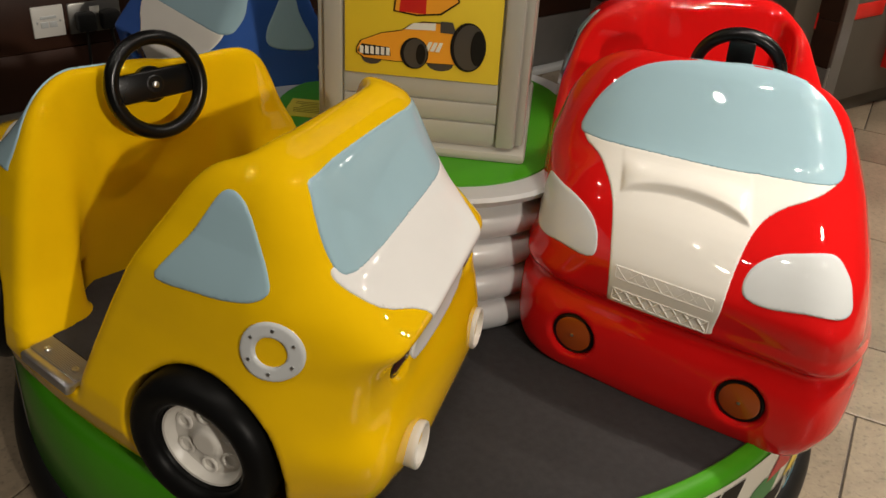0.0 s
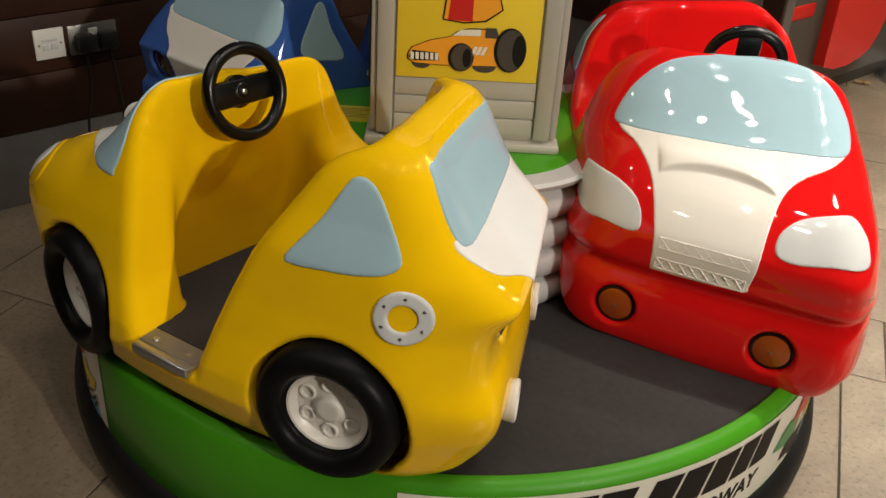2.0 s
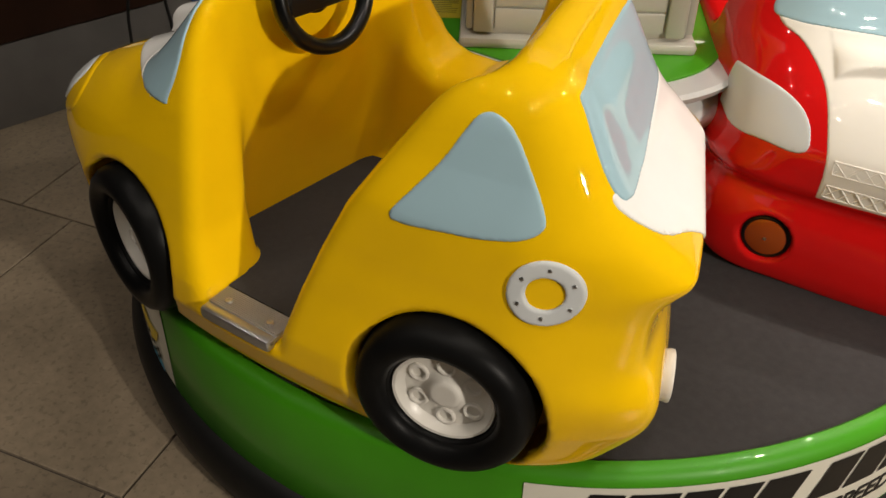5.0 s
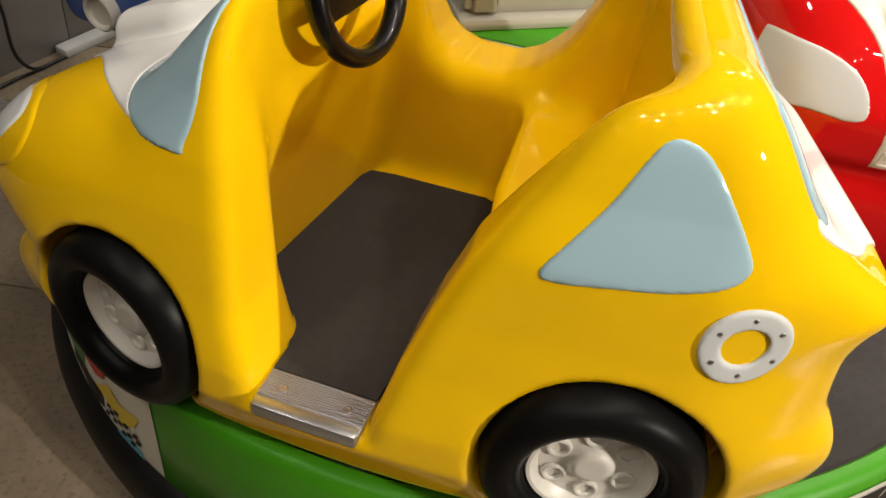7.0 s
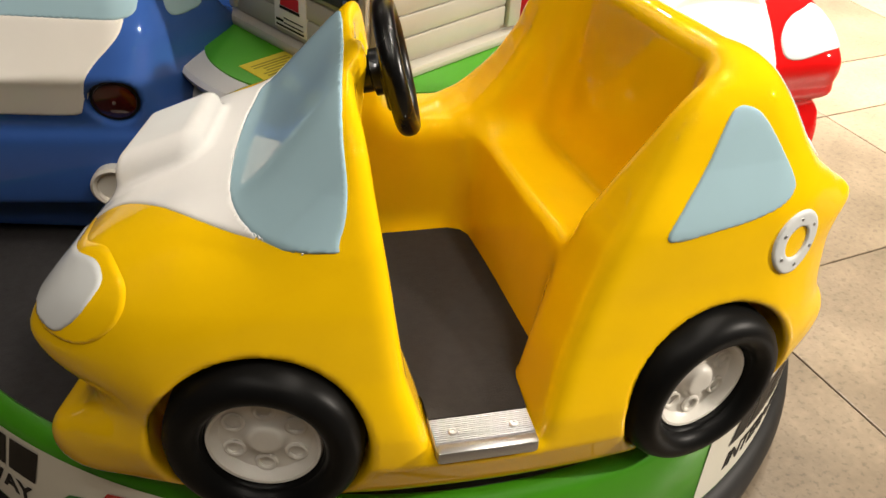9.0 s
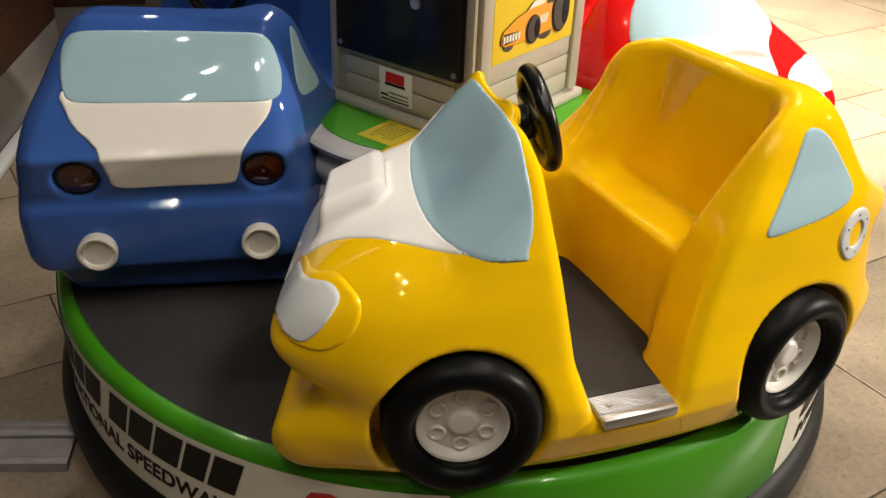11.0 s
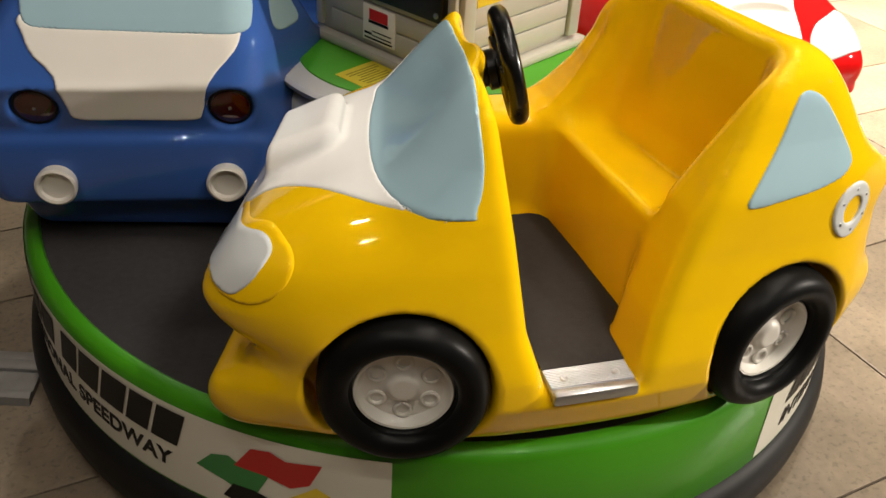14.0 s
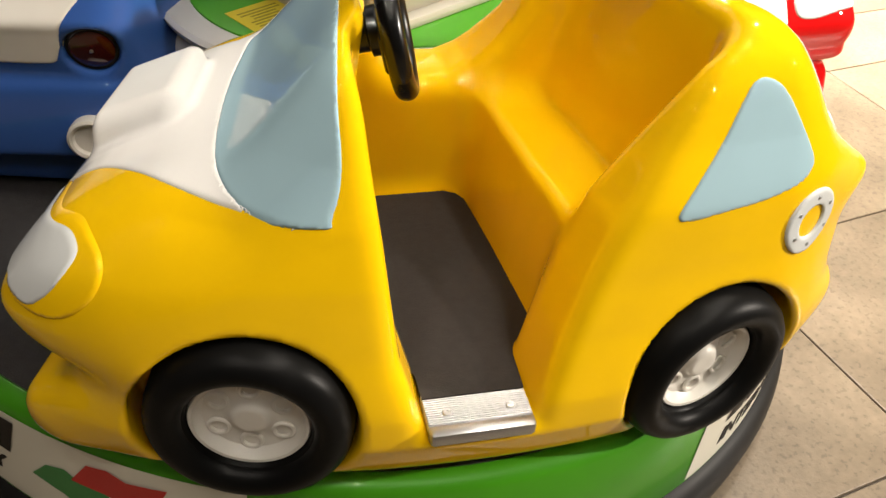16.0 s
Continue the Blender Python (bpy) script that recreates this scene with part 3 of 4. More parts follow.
def smooth_outline(pts, n=4):
    out = []
    m = len(pts)
    for i in range(m):
        p0, p1, p2, p3 = (np.array(pts[(i + k) % m], float) for k in (-1, 0, 1, 2))
        for s in range(n):
            t = s / n
            out.append(tuple(0.5 * (2 * p1 + (p2 - p0) * t + (2 * p0 - 5 * p1 + 4 * p2 - p3) * t * t + (3 * p1 - p0 - 3 * p2 + p3) * t**3)))
    return out


def field2(pts, blur=2, curve=True):
    """Distance to a flat outline, kept on a fine grid."""
    step, x0, y0, nx, ny = 0.004, -0.72, -0.12, 361, 221
    gx, gy = np.meshgrid(x0 + step * np.arange(nx), y0 + step * np.arange(ny), indexing="ij")
    d = poly2(gx, gy, smooth_outline(pts) if curve else pts)
    for _ in range(blur):
        for ax in (0, 1):
            d = 0.25 * np.roll(d, 1, ax) + 0.5 * d + 0.25 * np.roll(d, -1, ax)

    def at(x, y):
        fx, fy = np.clip((x - x0) / step, 1, nx - 3), np.clip((y - y0) / step, 1, ny - 3)
        i, j = fx.astype(int), fy.astype(int)
        a, b = fx - i, fy - j
        return (d[i, j] * (1 - a) + d[i + 1, j] * a) * (1 - b) + (d[i, j + 1] * (1 - a) + d[i + 1, j + 1] * a) * b

    return at


CABIN = [(0.142, 0.126), (0.122, 0.30), (0.108, 0.48), (0.106, 0.66), (-0.248, 0.66), (-0.226, 0.50), (-0.203, 0.325), (-0.190, 0.284), (-0.10, 0.294), (-0.088, 0.288), (-0.074, 0.126)]
DOOR = [(0.060, 0.126), (0.063, 0.142), (0.082, 0.21), (0.097, 0.33), (0.110, 0.42), (0.120, 0.50), (0.124, 0.66), (-0.24, 0.66), (-0.203, 0.525), (-0.166, 0.465), (-0.126, 0.395), (-0.097, 0.34), (-0.074, 0.275), (-0.055, 0.21), (-0.040, 0.142), (-0.037, 0.126)]
DIP = [(0.115, 0.66), (0.106, 0.50), (0.096, 0.455), (0.087, 0.41), (0.077, 0.37), (0.064, 0.337), (0.046, 0.320), (0.02, 0.310), (-0.045, 0.309), (-0.079, 0.324), (-0.103, 0.344), (-0.120, 0.362), (-0.136, 0.385), (-0.160, 0.43), (-0.172, 0.47), (-0.185, 0.50), (-0.20, 0.66)]
F_CABIN, F_DOOR, F_DIP = field2(CABIN, 1, False), field2(DOOR, 2, False), field2(DIP, 2, False)
HUB_V = 0.780
HUBS = {1: (0.2605, 0.132), -1: (-0.275, 0.135)}  # front and rear: along the car, height


def car_field(prof, round_ends=0.06, round_front=0.0, extra=None, bow=0.25, wide=0.0, low=0.0, inner=0.0, outer=0.0, fwd=0.0, tuck=0.0, lean=0.0):
    f_prof = field2(prof, 2)

    def solid(u, v, w):
        up = u / kv(v)
        side = f_prof(up, w)
        vo = np.interp(w, [0, 0.06, 0.11, 0.15, 0.22, 0.30, 0.36, 0.42, 0.50, 0.54], [0.785, 0.818, 0.834, 0.828, 0.806, 0.785, 0.766, 0.74, 0.712, 0.69])
        vi = np.interp(w, [0, 0.2, 0.35, 0.5, 0.54], [0.245, 0.25, 0.27, 0.315, 0.33]) - inner * np.clip((0.62 - w) / 0.2, 0, 1) + lean * np.interp(w, [0.26, 0.30, 0.34, 0.384, 0.43, 0.47, 0.50], [0.0, 0.020, 0.029, 0.035, 0.034, 0.028, 0.022])
        vo = vo + outer - bow * u * u
        k = round_ends + round_front * np.clip((up - 0.1) / 0.25, 0, 1)
        d = smax(side, np.maximum(v - vo, vi - v), k)
        reach = np.interp(w, [-0.03, 0.0, 0.05, 0.12, 0.22, 0.35, 0.5], [0.79 + low, 0.805 + low, 0.836 + low * 0.6, 0.862 - tuck, 0.872, 0.862, 0.82]) + wide
        d = smax(d, np.hypot(u, v) - reach, 0.04)
        if extra:
            d = extra(d, u, v, w, up)
        return d

    def whole(u, v, w):
        up = u / kv(v)
        d = solid(u, v, w)
        uc = up - np.clip(up, 0, fwd)
        cut = smax(F_CABIN(uc, w), np.maximum(v - np.interp(w, [0.14, 0.26, 0.34], [0.708, 0.688, 0.675]), 0.395 - v), 0.045)
        cut = smin(cut, smax(F_DOOR(uc, w), 0.60 - v, 0.03), 0.035)
        cut = smin(cut, smax(F_DIP(uc, w), v - 0.50, 0.03), 0.035)
        d = smax(d, -cut, 0.022)
        for s in (-1, 1):
            hu, hw = HUBS[s]
            arch = np.maximum(np.hypot(u - hu - s * 0.0055, w - hw) - 0.1195, 0.675 - v)
            d = smax(d, -arch, 0.010)
        return d

    return solid, whole


def step01(x, a, b):
    t = np.clip((x - a) / (b - a), 0, 1)
    return t * t * (3 - 2 * t)


def cup(d, u, v, w, place, r, depth):
    """A round recess square to the surface."""
    p, n = place
    a, b, c = u - p.x, v - p.y, w - p.z
    along = a * n.x + b * n.y + c * n.z
    away = np.sqrt(np.maximum(a * a + b * b + c * c - along * along, 0))
    return smax(d, -np.maximum(np.maximum(away - r, -depth - along), along - 0.05), 0.007)


def surface_at(field, v, w, front=1, start=0.62):
    """Where a line along u first meets the body, and the way out of it there."""
    us = front * np.arange(start, 0.0, -0.0015)
    val = field(us, np.full_like(us, v), np.full_like(us, w))
    i = int(np.argmax(val < 0))
    u = us[i]
    e = 0.004
    one = lambda a, b, c: float(field(np.array([a]), np.array([b]), np.array([c]))[0])
    g = Vector((one(u + e, v, w) - one(u - e, v, w), one(u, v + e, w) - one(u, v - e, w), one(u, v, w + e) - one(u, v, w - e))).normalized()
    return Vector((u, v, w)), g


def surface_side(field, u, w, start=0.88):
    vs = np.arange(start, 0.5, -0.001)
    val = field(np.full_like(vs, u), vs, np.full_like(vs, w))
    v = vs[int(np.argmax(val < 0))]
    one = lambda a, b, c: float(field(np.array([a]), np.array([b]), np.array([c]))[0])
    e = 0.004
    g = Vector((one(u + e, v, w) - one(u - e, v, w), one(u, v + e, w) - one(u, v - e, w), one(u, v, w + e) - one(u, v, w - e))).normalized()
    return Vector((u, v, w)), g


def on_surface(p, n):
    return Matrix.Translation(p) @ n.to_track_quat("Z", "Y").to_matrix().to_4x4()


def patch(name, field, region, lo, hi, mat, parent, label="", lift=0.0019, h=0.0031, depth=0.011, extra=None):
    def fn(u, v, w):
        d = field(u, v, w)
        out = np.maximum(d - lift, -(d + depth))
        out = smax(out, region(u, v, w) - 0.0004, 0.0030)
        return extra(out, u, v, w) if extra else out

    return field_part(name, fn, lo, hi, h, mat, parent, label)


def wheel(parent, front, hv):
    """A fat black tyre with a white moulded rim, on the outer side."""
    m = Matrix.Translation((HUBS[front][0], hv, HUBS[front][1])) @ pose(0, 0, 0, 0, 0, -front * 14) @ pose(0, 0, 0, -90)
    hub = part("tyre", lathe(bmesh.new(), [(0.050, -0.02), (0.0660, -0.014), (0.0668, 0.002), (0.0685, 0.009), (0.0705, 0.0105), (0.0715, 0.016), (0.078, 0.0235), (0.087, 0.0275), (0.096, 0.0265), (0.1045, 0.021), (0.1105, 0.012), (0.1132, -0.002), (0.1135, -0.03), (0.110, -0.06), (0.05, -0.075)], 72, m=m), M_TYRE, parent, "smooth black rubber tyre")
    bm = lathe(bmesh.new(), [(0.067, -0.014), (0.0665, 0.002), (0.0645, 0.0055), (0.061, 0.005), (0.0575, -0.003), (0.053, -0.008), (0.043, -0.009), (0.031, -0.0075), (0.0235, -0.005), (0.0205, -0.0015), (0.0185, 0.0008), (0.014, 0.0016), (0.006, 0.0010), (0.004, 0.0010)], 64, m=m)
    rim = part("rim", bm, M_RIM, hub, "white moulded plastic rim")
    for k in range(6):
        a = 2 * math.pi * (k + 0.5) / 6
        bm = torus(bmesh.new(), 0.0108, 0.0028, 20, 8, m=m @ pose(0.0405 * math.cos(a), 0.0405 * math.sin(a), -0.0065))
        part("rim_boss", bm, M_RIM, hub)
    return hub


def steering(parent, u, v, w, spin=0):
    m = Matrix.Translation((u, v, w)) @ Vector((-0.953, 0.158, 0.259)).to_track_quat("Z", "Y").to_matrix().to_4x4() @ pose(0, 0, 0, 0, 0, spin)
    st = part("steering_wheel", torus(bmesh.new(), 0.0692, 0.0108, 56, 14, m=m, flat=1.15), M_BLACK, parent, "black plastic steering wheel")
    bm = bmesh.new()
    box(bm, (-0.064, -0.0215, -0.016), (0.064, 0.0215, -0.006), bevel=0.004, m=m)
    part("spoke", bm, M_BLACK, st)
    bm = lathe(bmesh.new(), [(0.025, -0.060), (0.025, -0.045), (0.021, -0.044), (0.021, -0.030), (0.027, -0.028), (0.027, -0.018), (0.020, -0.010), (0.013, -0.005), (0.011, -0.0045), (0.006, -0.0055)], 28, m=m)
    part("column", bm, M_BLACK, st)
    bm = lathe(bmesh.new(), [(0.0048, -0.008), (0.0048, -0.0015), (0.0025, 0.0)], 12, m=m)
    part("nut", bm, M_STEEL, st)
    return st


def step_plate(parent):
    """A folded aluminium tread: fine ribs along the car, rounded nose, two screws."""
    pl = bmesh.new()
    u0, u1 = -0.046, 0.0745
    box(pl, (u0, 0.779, 0.1270), (u1, 0.834, 0.1350), bevel=0.0012)
    box(pl, (u0, 0.8225, 0.1185), (u1, 0.8395, 0.1378), bevel=0.0055)
    ob = part("step_plate", pl, M_ALU, parent, "ribbed aluminium step plate")
    bm = bmesh.new()
    box(bm, (u0 + 0.0006, -0.00095, -0.0020), (u1 - 0.0006, 0.00095, 0.0012), bevel=0.0006)
    rib = bpy.data.meshes.new("rib")
    bm.to_mesh(rib)
    bm.free()
    rib.materials.append(M_ALU)
    for i in range(14):
        part_mesh("rib", rib, ob).location = (0, 0.7808 + i * 0.00305, 0.1364)
    for x in (-0.023, 0.050):
        bm = lathe(bmesh.new(), [(0.0058, 0.1350), (0.0058, 0.1385), (0.0045, 0.1402), (0.0026, 0.1402), (0.0022, 0.1388)], 16, m=pose(x, 0.8085, 0))
        part("screw", bm, M_STEEL, ob)


def floor_mat(parent):
    pts = [(0.150, 0.415), (0.166, 0.50), (0.172, 0.60), (0.168, 0.645), (0.150, 0.68), (0.115, 0.715), (0.091, 0.7345), (0.0765, 0.7435), (0.0735, 0.752), (0.0735, 0.785), (-0.0455, 0.785), (-0.0485, 0.734), (-0.0515, 0.722), (-0.064, 0.714), (-0.080, 0.69), (-0.092, 0.665), (-0.085, 0.598), (-0.079, 0.549), (-0.072, 0.474), (-0.067, 0.428), (-0.058, 0.413), (-0.041, 0.405), (0.09, 0.407)]
    bm = prism(bmesh.new(), pts, 0.126, 0.1385)
    part("foot_mat", bm, M_CARPET, parent, "dark grey rubber foot mat", smooth=False)


def round_lamp(parent, p, n, r, mat, name, label, cup=M_BLACK):
    m = on_surface(p, n)
    ob = part(name, lathe(bmesh.new(), [(r * 0.95, -0.01), (r * 0.95, 0.0025), (r * 0.8, 0.0045), (r * 0.12, 0.0065)], 36, m=m), mat, parent, label)
    part("lamp_rim", torus(bmesh.new(), r * 1.04, r * 0.09, 36, 8, m=m), cup, ob)
    part("screw", lathe(bmesh.new(), [(0.0028, 0.005), (0.0028, 0.0078), (0.0012, 0.0085)], 10, m=m), M_STEEL, ob)
    return ob


def pipe(parent, u0, u1, v, w, r, name, label):
    s = -1 if u1 < u0 else 1
    ln = abs(u1 - u0)
    # points away from the car, square to its slanted end
    m = Matrix.Translation((u0, v, w)) @ Vector((s * 0.925, -0.38 * 1, 0)).normalized().to_track_quat("Z", "Y").to_matrix().to_4x4()
    rows = [(r * 0.93, -0.02), (r * 0.93, ln * 0.5), (r * 0.98, ln - 0.008), (r * 1.0, ln - 0.004), (r * 0.97, ln - 0.001), (r * 0.90, ln), (r * 0.83, ln - 0.001), (r * 0.79, ln - 0.004), (r * 0.77, ln - 0.010), (r * 0.74, ln - 0.0115), (0.001, ln - 0.012)]
    return part(name, lathe(bmesh.new(), rows, 40, m=m), M_RIM, parent, label)


def car_base(name, prof, mat, deg, label, rounding=0.06, front=0.0, extra=None, shift=(0, 0), h=0.0056, wide=0.0, low=0.0, inner=0.0, fwd=0.0, outer=0.0, tuck=0.0, lean=0.0, hubs=(HUB_V, HUB_V)):
    car = thing(name, pose(0, 0, ZP, 0, 0, deg) @ pose(shift[0], shift[1], 0), label, "ride car", group="cars of the roundabout")
    solid, whole = car_field(prof, rounding, front, extra, wide=wide, low=low, inner=inner, outer=outer, fwd=fwd, tuck=tuck, lean=lean)
    body = field_part("body", whole, (-0.64, 0.18, -0.05), (0.64, 0.87, 0.57), h, mat, car)
    for s in (-1, 1):
        wheel(car, s, hubs[s > 0])
    step_plate(car)
    floor_mat(car)
    return car, solid, whole


# yellow car
P_YELLOW = [(-0.32, 0.0), (-0.372, 0.010), (-0.405, 0.035), (-0.429, 0.07), (-0.439, 0.11), (-0.437, 0.15), (-0.428, 0.19), (-0.419, 0.222), (-0.418, 0.258), (-0.426, 0.288), (-0.440, 0.310), (-0.4475, 0.325), (-0.444, 0.336), (-0.402, 0.366), (-0.360, 0.405), (-0.308, 0.488), (-0.268, 0.518), (-0.18, 0.520), (0.04, 0.515), (0.108, 0.498), (0.168, 0.446), (0.223, 0.392), (0.245, 0.379), (0.30, 0.363), (0.38, 0.325), (0.43, 0.265), (0.436, 0.235), (0.408, 0.185), (0.398, 0.145), (0.408, 0.118), (0.430, 0.098), (0.440, 0.065), (0.437, 0.025), (0.41, -0.002), (0.30, 0.0), (0.1, 0.001), (-0.1, 0.002), (-0.28, 0.001)]


def y_shape(d, u, v, w, up):
    d = d + 0.018 * np.exp(-(((w - 0.160) / 0.036) ** 2)) * step01(up, 0.27, 0.37)
    rear, corner = step01(-up, 0.27, 0.42), step01(v, 0.58, 0.72)
    d = d + 0.012 * np.exp(-(((w - 0.205) / 0.040) ** 2)) * rear * corner
    d = d - 0.008 * np.exp(-(((w - 0.280) / 0.045) ** 2)) * step01(-up, 0.335, 0.44) * step01(v, 0.66, 0.72)
    d = d + 1.0 * np.clip(v - 0.55, 0, 1) ** 2 * rear * step01(w, 0.17, 0.29)
    d = d + 0.024 * rear * step01(v, 0.52, 0.68) * (1 - step01(w, 0.05, 0.20))
    d = d - 0.010 * step01(-u, 0.04, 0.20) * step01(v, 0.58, 0.70) * step01(w, 0.27, 0.38)
    d = d - 0.019 * step01(up, -0.04, 0.10) * (1 - step01(up, 0.11, 0.27)) * step01(v, 0.44, 0.66) * (1 - 0.5 * step01(v, 0.64, 0.73)) * step01(w, 0.34, 0.49)
    return d - 0.004 * np.exp(-(((w - 0.06) / 0.05) ** 2)) * step01(up, 0.33, 0.40)


YELLOW_FORM = dict(low=0.015, lean=1.0)
y_base = car_field(P_YELLOW, 0.07, 0.05, y_shape, **YELLOW_FORM)[0]
Y_TAIL = [surface_at(y_base, v, 0.270, -1) for v in (0.594, 0.33)]
Y_NOSE = [surface_at(y_base, v, 0.152, 1) for v in (0.625, 0.34)]


def y_extra(d, u, v, w, up):
    d = y_shape(d, u, v, w, up)
    for place in Y_TAIL + Y_NOSE:
        d = cup(d, u, v, w, place, 0.033, 0.005)
    return d


yellow, y_solid, y_whole = car_base("yellow_ride_car", P_YELLOW, M_YELLOW, 180, "glossy yellow fibreglass ride car with white bonnet", 0.07, 0.05, y_extra, **YELLOW_FORM)
R_SIDE = field2([(-0.187, 0.354), (-0.208, 0.386), (-0.234, 0.423), (-0.257, 0.468), (-0.269, 0.481), (-0.286, 0.481), (-0.307, 0.468), (-0.333, 0.434), (-0.358, 0.394), (-0.356, 0.380), (-0.336, 0.368), (-0.295, 0.359), (-0.252, 0.354), (-0.205, 0.349)], 1)
patch("side_window", y_whole, lambda u, v, w: np.maximum(R_SIDE(u, w), 0.6 - v), (-0.39, 0.66, 0.33), (-0.16, 0.80, 0.51), M_GLASS, yellow, "pale blue painted side window")
R_REAR = field2([(0.655, 0.485), (0.62, 0.499), (0.37, 0.494), (0.345, 0.47), (0.335, 0.425), (0.36, 0.405), (0.50, 0.398), (0.64, 0.398), (0.668, 0.42)], 1)
patch("rear_window", y_whole, lambda u, v, w: np.maximum(R_REAR(v, w), u / kv(v) + 0.262), (-0.47, 0.30, 0.37), (-0.18, 0.71, 0.53), M_GLASS, yellow, "pale blue painted rear window")
R_RPANEL = field2([(0.675, 0.41), (0.64, 0.365), (0.575, 0.338), (0.56, 0.30), (0.555, 0.235), (0.38, 0.235), (0.36, 0.32), (0.335, 0.39), (0.335, 0.415), (0.40, 0.41), (0.60, 0.41)], 1)
patch("rear_panel", y_solid, lambda u, v, w: np.maximum(np.maximum(R_RPANEL(v, w), -R_REAR(v, w) - 0.001), u + 0.1), (-0.55, 0.30, 0.21), (-0.22, 0.71, 0.43), M_WHITE, yellow, "white painted rear panel")
R_WS = field2([(0.1325, 0.735), (0.137, 0.750), (0.150, 0.756), (0.168, 0.7525), (0.190, 0.741), (0.214, 0.719), (0.232, 0.685), (0.244, 0.635), (0.251, 0.56), (0.252, 0.49), (0.248, 0.44), (0.240, 0.395), (0.206, 0.382), (0.17, 0.374), (0.145, 0.385), (0.131, 0.41), (0.131, 0.52), (0.135, 0.63), (0.136, 0.70)], 1)
patch("windscreen", y_whole, lambda u, v, w: np.maximum(R_WS(u / kv(v), v), np.interp(v, [0.6, 0.7, 0.74, 0.76], [0.33, 0.352, 0.364, 0.366]) - w), (0.07, 0.28, 0.33), (0.34, 0.80, 0.51), M_GLASS, yellow, "pale blue painted windscreen", depth=0.006, h=0.0034)
R_HOOD = field2([(0.160, 0.752), (0.172, 0.7475), (0.200, 0.733), (0.222, 0.716), (0.250, 0.693), (0.282, 0.664), (0.316, 0.629), (0.354, 0.595), (0.388, 0.575), (0.412, 0.556), (0.43, 0.538), (0.50, 0.527), (0.50, 0.41), (0.425, 0.405), (0.347, 0.377), (0.26, 0.385), (0.146, 0.37)], 1)


def y_scoop(d, u, v, w):
    up = u / kv(v)
    q = [np.abs(up - 0.345) - 0.030, np.abs(v - 0.482) - 0.042, np.abs(w - 0.331 + 0.35 * (up - 0.345)) - 0.026]
    e = np.sqrt(sum(np.maximum(a, 0) ** 2 for a in q)) + np.minimum(np.maximum(np.maximum(q[0], q[1]), q[2]), 0) - 0.024
    e = smax(e, up - 0.386, 0.008)
    return smin(d, np.maximum(e, -y_solid(u, v, w) - 0.01), 0.014)


patch("bonnet_panel", y_solid, lambda u, v, w: np.maximum(np.maximum(R_HOOD(u / kv(v), v), -R_WS(u / kv(v), v) - 0.001), np.interp(v, [0.5, 0.56, 0.6, 0.64, 0.7, 0.76], [0.205, 0.25, 0.315, 0.338, 0.355, 0.364]) - w), (0.12, 0.28, 0.19), (0.56, 0.80, 0.43), M_WHITE, yellow, "white painted bonnet with raised air scoop", extra=y_scoop)


R_POD = field2([(0.237, 0.297), (0.268, 0.309), (0.312, 0.322), (0.352, 0.333), (0.392, 0.325), (0.412, 0.310), (0.416, 0.289), (0.404, 0.268), (0.385, 0.258), (0.358, 0.258), (0.309, 0.266), (0.262, 0.260), (0.240, 0.260), (0.231, 0.278)], 1)
R_LENS = field2([(0.243, 0.293), (0.270, 0.304), (0.312, 0.317), (0.353, 0.327), (0.378, 0.321), (0.384, 0.311), (0.381, 0.290), (0.370, 0.272), (0.355, 0.264), (0.309, 0.271), (0.264, 0.265), (0.245, 0.265), (0.238, 0.278)], 1)
patch("headlight_pod", y_solid, lambda u, v, w: np.maximum(R_POD(0.85 * v - 0.53 * u, w), 0.3 - u), (0.30, 0.48, 0.21), (0.56, 0.80, 0.37), M_YELLOW, yellow, lift=0.0020)
patch("headlight", y_solid, lambda u, v, w: np.maximum(R_LENS(0.85 * v - 0.53 * u, w), 0.3 - u), (0.30, 0.48, 0.21), (0.56, 0.80, 0.37), M_LENS, yellow, "grey white painted headlight", lift=0.0036)


def ring_region(c, r0, r1):
    return lambda u, v, w: np.maximum(np.maximum(np.hypot(u - c[0], w - c[1]) - r1, r0 - np.hypot(u - c[0], w - c[1])), 0.6 - v)


port = patch("fuel_ring", y_whole, ring_region((-0.374, 0.316), 0.020, 0.0385), (-0.43, 0.66, 0.265), (-0.33, 0.80, 0.366), M_LENS, yellow, "pale grey moulded ring with six bolts", lift=0.004, h=0.003)
for k in range(6):
    a = math.pi * (k + 0.5) / 3
    p, n = surface_side(y_whole, -0.374 + 0.029 * math.cos(a), 0.316 + 0.029 * math.sin(a))
    bm = lathe(bmesh.new(), [(0.0024, 0.0), (0.0024, 0.0052), (0.0012, 0.0058)], 10, m=on_surface(p, n))
    part("bolt", bm, M_STEEL, port)
for s, v in ((0, 0.581), (1, 0.314)):
    u = -(0.37 + 0.41 * (v - 0.314)) + 0.01
    pipe(yellow, u + 0.03, u - 0.012, v + 0.012, 0.122, 0.034, "exhaust_pipe", "white plastic exhaust pipe")
for p, n in Y_TAIL:
    round_lamp(yellow, p - n * 0.003, n, 0.030, M_REDLENS, "tail_lamp", "dark red round tail lamp")
for p, n in Y_NOSE:
    round_lamp(yellow, p - n * 0.003, n, 0.028, M_REDLENS, "front_lamp", "dark red round front lamp")
steering(yellow, 0.0776, 0.5556, 0.4729)

